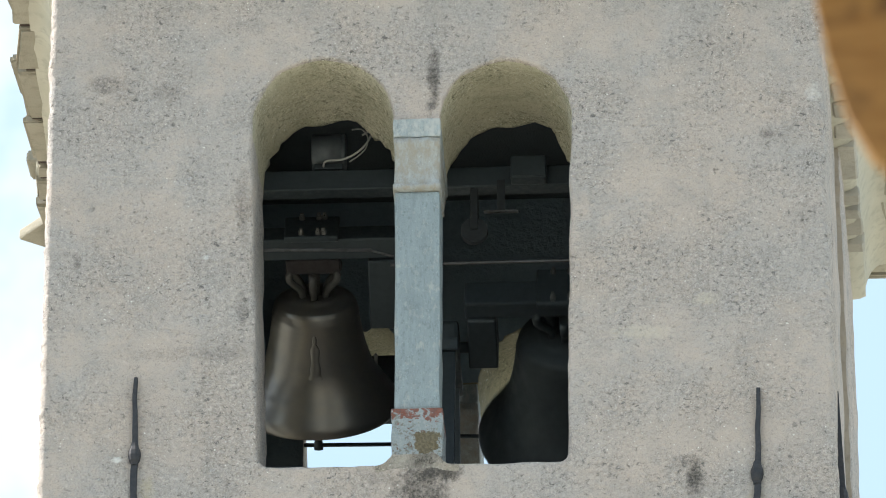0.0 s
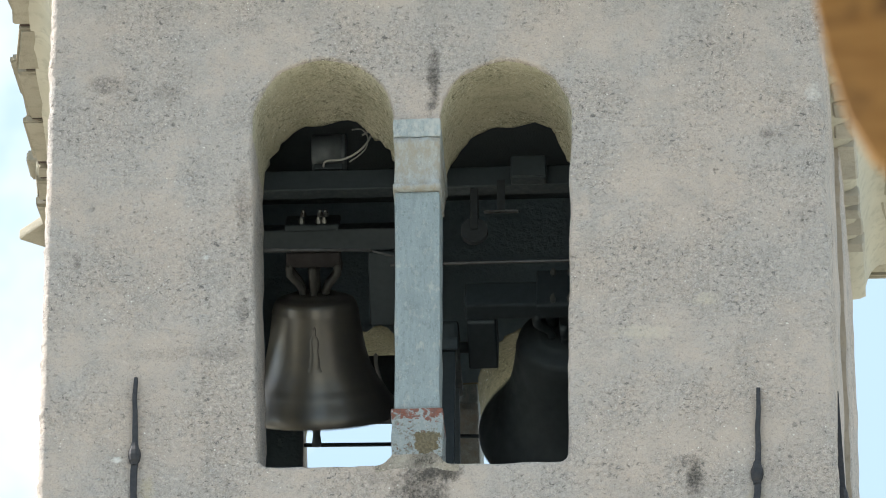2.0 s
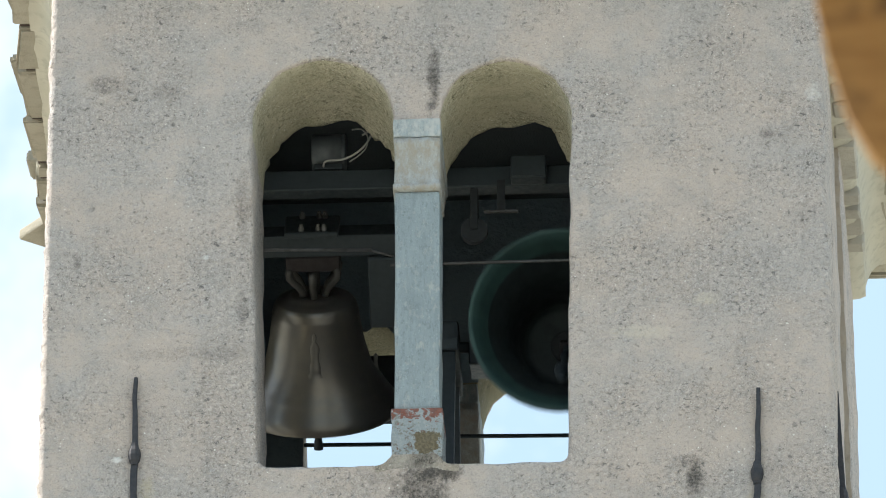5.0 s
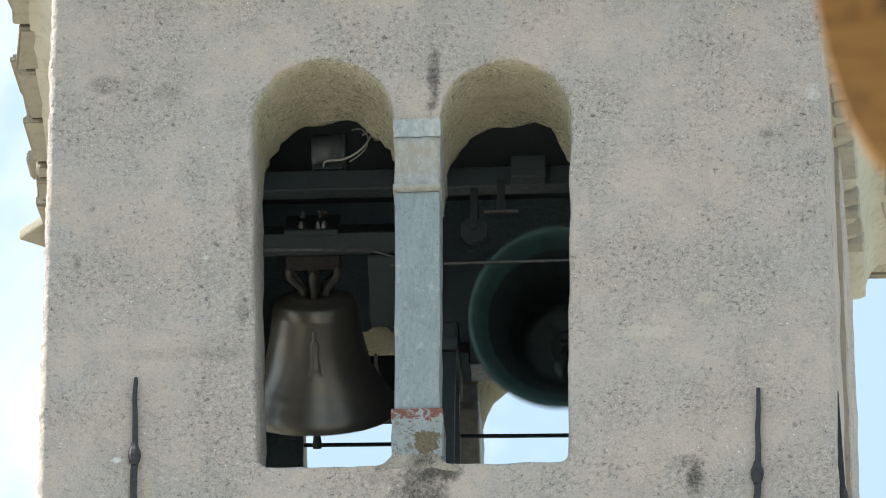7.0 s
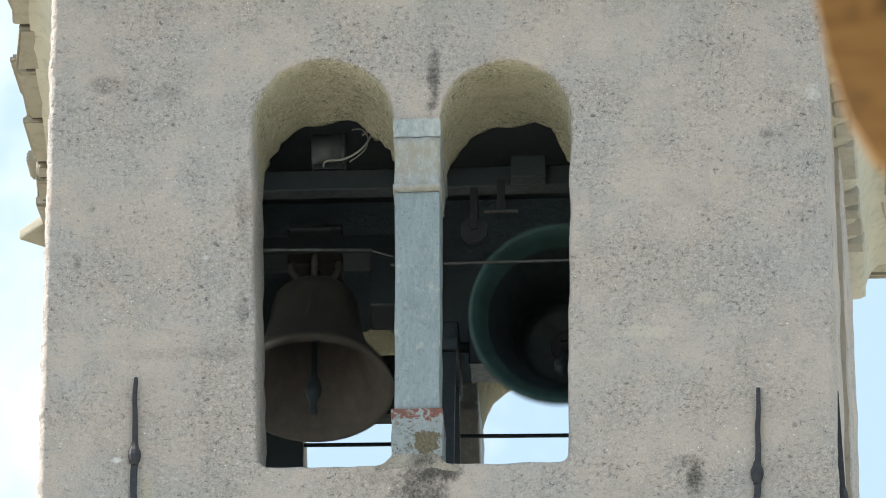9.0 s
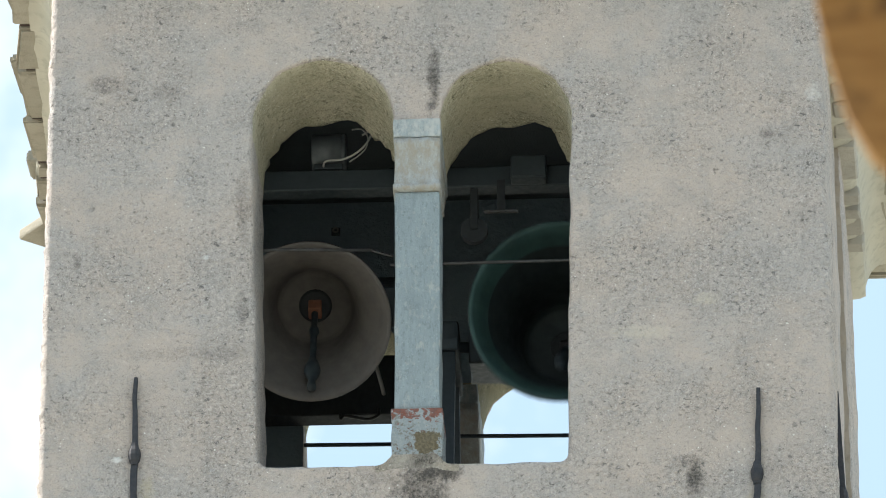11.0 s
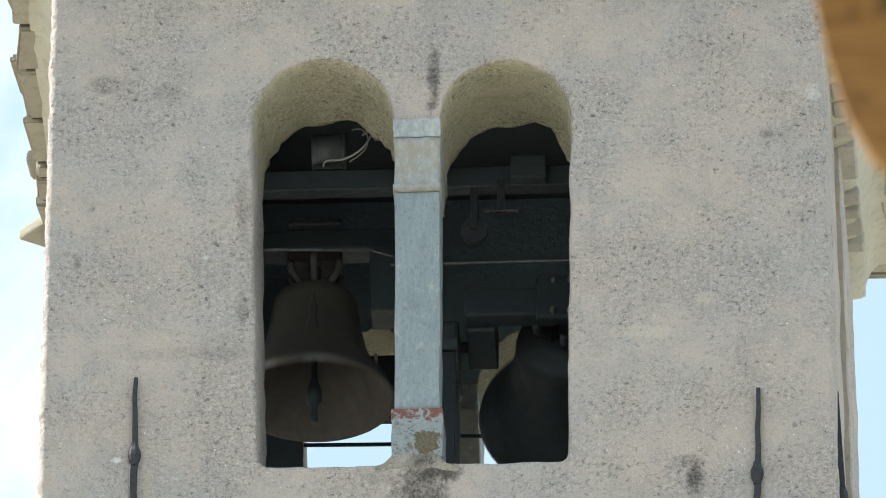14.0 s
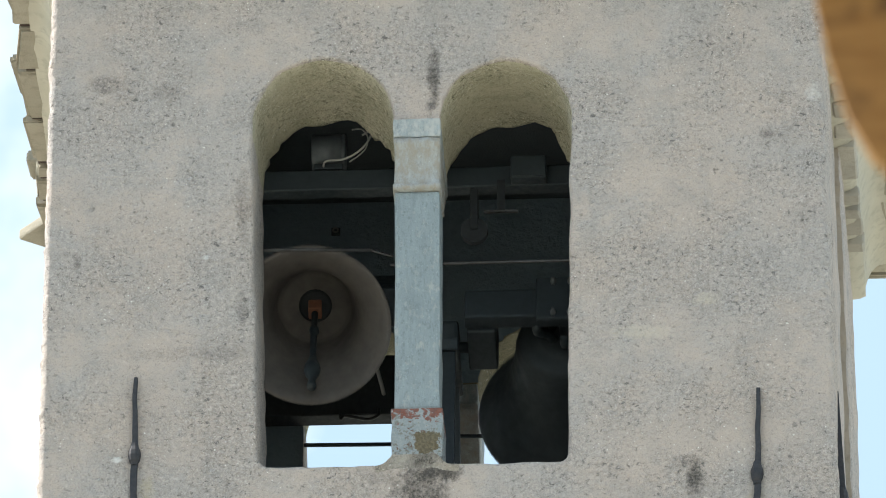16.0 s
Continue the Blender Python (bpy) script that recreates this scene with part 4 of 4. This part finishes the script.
part("case", box(-0.09, 0.09, -0.04, 0.038, 0.0, 0.125, 0.008, 2), M_STEEL, box_t)
part("lid", box(-0.084, 0.084, -0.052, -0.042, 0.006, 0.119, 0.003, 1), M_STEEL, box_t)
hook = thing("wall_hook", (-0.686, DEPTH - WALL, ZC + 1.637), "small shiny eye bolt in the inner wall", "hook")
part("plate", box(-0.022, 0.022, -0.008, 0.004, -0.022, 0.022, 0.003, 1), M_STEEL, hook)
part("eye", tube([(0.012 * math.cos(a), -0.022, 0.012 * math.sin(a)) for a in (2 * math.pi * i / 12 for i in range(13))], 0.005, 8), M_BOLT, hook, smooth=True)


def pulley(x, y, z, r, drop):
    t = thing("pulley", (x, y, ZC + z), "dark cast-iron pulley hanging from a steel beam", "pulley")
    bm = lathe([(0.0, -0.018), (r, -0.018), (r, -0.012), (r * 0.86, 0.0), (r, 0.012), (r, 0.018), (0.0, 0.018)], 32)
    bmesh.ops.rotate(bm, verts=bm.verts, matrix=Matrix.Rotation(math.pi / 2, 3, "X"))
    bmesh.ops.translate(bm, verts=bm.verts, vec=(0, 0, -drop))
    part("wheel", bm, M_BLACK, t, smooth=False)
    part("bracket", box(-0.02, 0.02, -0.03, 0.03, -drop, 0.0, 0.004, 1), M_BLACK, t)


pulley(0.105, 1.03, 0.845, 0.068, 0.225)
# Thin pale strip, added to draw a light streak under the beam.
strip = thing("angle_iron", (0.24, 0.975, ZC + 0.845), "thin pale strip added for a light streak under the beam", "bracket")
part("flange", box(-0.085, 0.085, -0.012, 0.012, -0.150, -0.143, 0.0, 1), M_ROD, strip)
part("hanger", box(-0.02, 0.02, -0.002, 0.004, -0.150, 0.03, 0.0, 1), M_BLACK, strip)


def cable(x, y, z, pts, r, mat, label):
    t = thing("cable", (x, y, ZC + z), label, "cable")
    ps = []
    for i in range(len(pts) - 1):
        a, b, c, d = (Vector(pts[max(0, min(len(pts) - 1, i + j))]) for j in (-1, 0, 1, 2))
        for q in range(6):
            f = q / 6
            ps.append(0.5 * (2 * b + (c - a) * f + (2 * a - 5 * b + 4 * c - d) * f * f + (3 * b - a - 3 * c + d) * f ** 3))
    ps.append(Vector(pts[-1]))
    part("sheath", tube(ps, r, 7), mat, t, smooth=True)


cable(-0.60, 0.93, 0.98, [(-0.04, 0.10, -0.02), (-0.03, 0.0, -0.005), (0.06, -0.02, -0.005), (0.14, -0.03, 0.035), (0.19, -0.03, 0.10), (0.205, 0.0, 0.17), (0.19, 0.06, 0.195), (0.15, 0.10, 0.19)], 0.0055, M_CABLE, "pale grey cable looping from the drive motor")
cable(-0.60, 0.95, 0.98, [(0.10, 0.02, 0.19), (0.15, 0.0, 0.18), (0.18, -0.01, 0.13), (0.165, -0.01, 0.06), (0.09, 0.0, 0.0)], 0.004, M_CABLE, "thin grey cable beside the drive motor")
cable(-0.545, 2.845, 0.532, [(-0.11, 0.03, 0.03), (-0.105, 0.0, -0.022), (-0.09, 0.0, -0.006), (-0.03, -0.01, -0.022), (0.03, -0.01, -0.034), (0.075, -0.01, -0.016), (0.085, 0.0, 0.01), (0.08, 0.03, 0.05)], 0.0085, M_BLACKCABLE, "black cable hanging under the steel beam")
cable(-0.455, 2.78, 0.55, [(-0.02, 0.10, 0.30), (-0.02, 0.02, 0.29), (-0.015, 0.0, 0.22), (0.01, 0.01, 0.12), (0.02, 0.10, 0.10)], 0.010, M_CABLE, "grey cable in front of the steel beam")


# ---- the neighbouring house, of which a rafter end reaches into the view ----
def house():
    hx, hy = 6.16, -122.84
    h = thing("house", (8.9, hy, -57.75), "neighbouring house with brown timber rafter ends", "house")
    o = Vector((8.9, hy, -57.75))
    def rafter(y):
        bm = bmesh.new()
        # carved tail in the x-z plane
        prof = [(0.0, 0.095), (0.002, 0.070), (0.007, 0.045), (0.014, 0.020), (0.024, 0.000), (0.040, -0.016), (0.075, -0.026), (0.14, -0.030), (1.2, 0.16), (1.2, 0.30), (0.0, 0.11)]
        front = [bm.verts.new((hx - 0.0075 + px - o.x, y - 0.004 - o.y, -50.6295 + pz + 0.0 - o.z)) for px, pz in prof]
        back = [bm.verts.new((v.co.x, v.co.y + 0.008, v.co.z)) for v in front]
        bm.faces.new(front)
        bm.faces.new(back[::-1])
        for i in range(len(front)):
            bm.faces.new((front[i], front[(i + 1) % len(front)], back[(i + 1) % len(front)], back[i]))
        part("rafter", bm, M_WOOD, h, "brown timber rafter with a carved end")
    for i in range(4):
        rafter(hy - 0.8 * i)
    part("wall", box(6.9 - o.x, 11.0 - o.x, -3.2, -0.2, -0.3, 7.3), M_PLASTER, h, "plain plastered wall")
    bm = bmesh.new()
    vs = [bm.verts.new(p) for p in [(x - o.x, y, z + dz) for dz in (0.0, 0.04) for x, y, z in ((6.12, -3.4, 7.235), (6.12, 0.05, 7.235), (11.2, 0.05, 8.10), (11.2, -3.4, 8.10))]]
    for f in ((0, 1, 2, 3), (4, 7, 6, 5), (0, 4, 5, 1), (2, 6, 7, 3), (1, 5, 6, 2), (0, 3, 7, 4)):
        bm.faces.new([vs[i] for i in f])
    part("roof", bm, M_DARKWOOD, h, "dark boarded roof edge")


house()


# ---- what moves: both bells swing, each with its own beat, and the clappers follow ----
def motions():
    steps = [i / 10 for i in range(161)]
    def swing(b, c, middle, amp, gain, flat, beat, peak, follow, lag):
        base, cbase = b.location.copy(), c.location.copy()
        def turn(t):
            # a wide swing lingers at its ends and grows slowly under the drive
            w = math.cos(2 * math.pi * (t - peak) / beat)
            return middle - (amp + gain * t) * w + flat * (4 * w ** 3 - 3 * w)
        walk(b, [(t, pose(*base, turn(t))) for t in steps])
        walk(c, [(t, pose(*cbase, follow * math.cos(2 * math.pi * (t - peak - lag) / beat))) for t in steps])
    swing(bell_small, clapper_small, 0.3, 55.9, 0.0, 0.0, 1.6820, 0.940, 29.0, 0.08)
    swing(bell_large, clapper_large, -2.0, 91.0, 0.38, 1.8, 2.0055, 0.776, 24.0, 0.15)


motions()
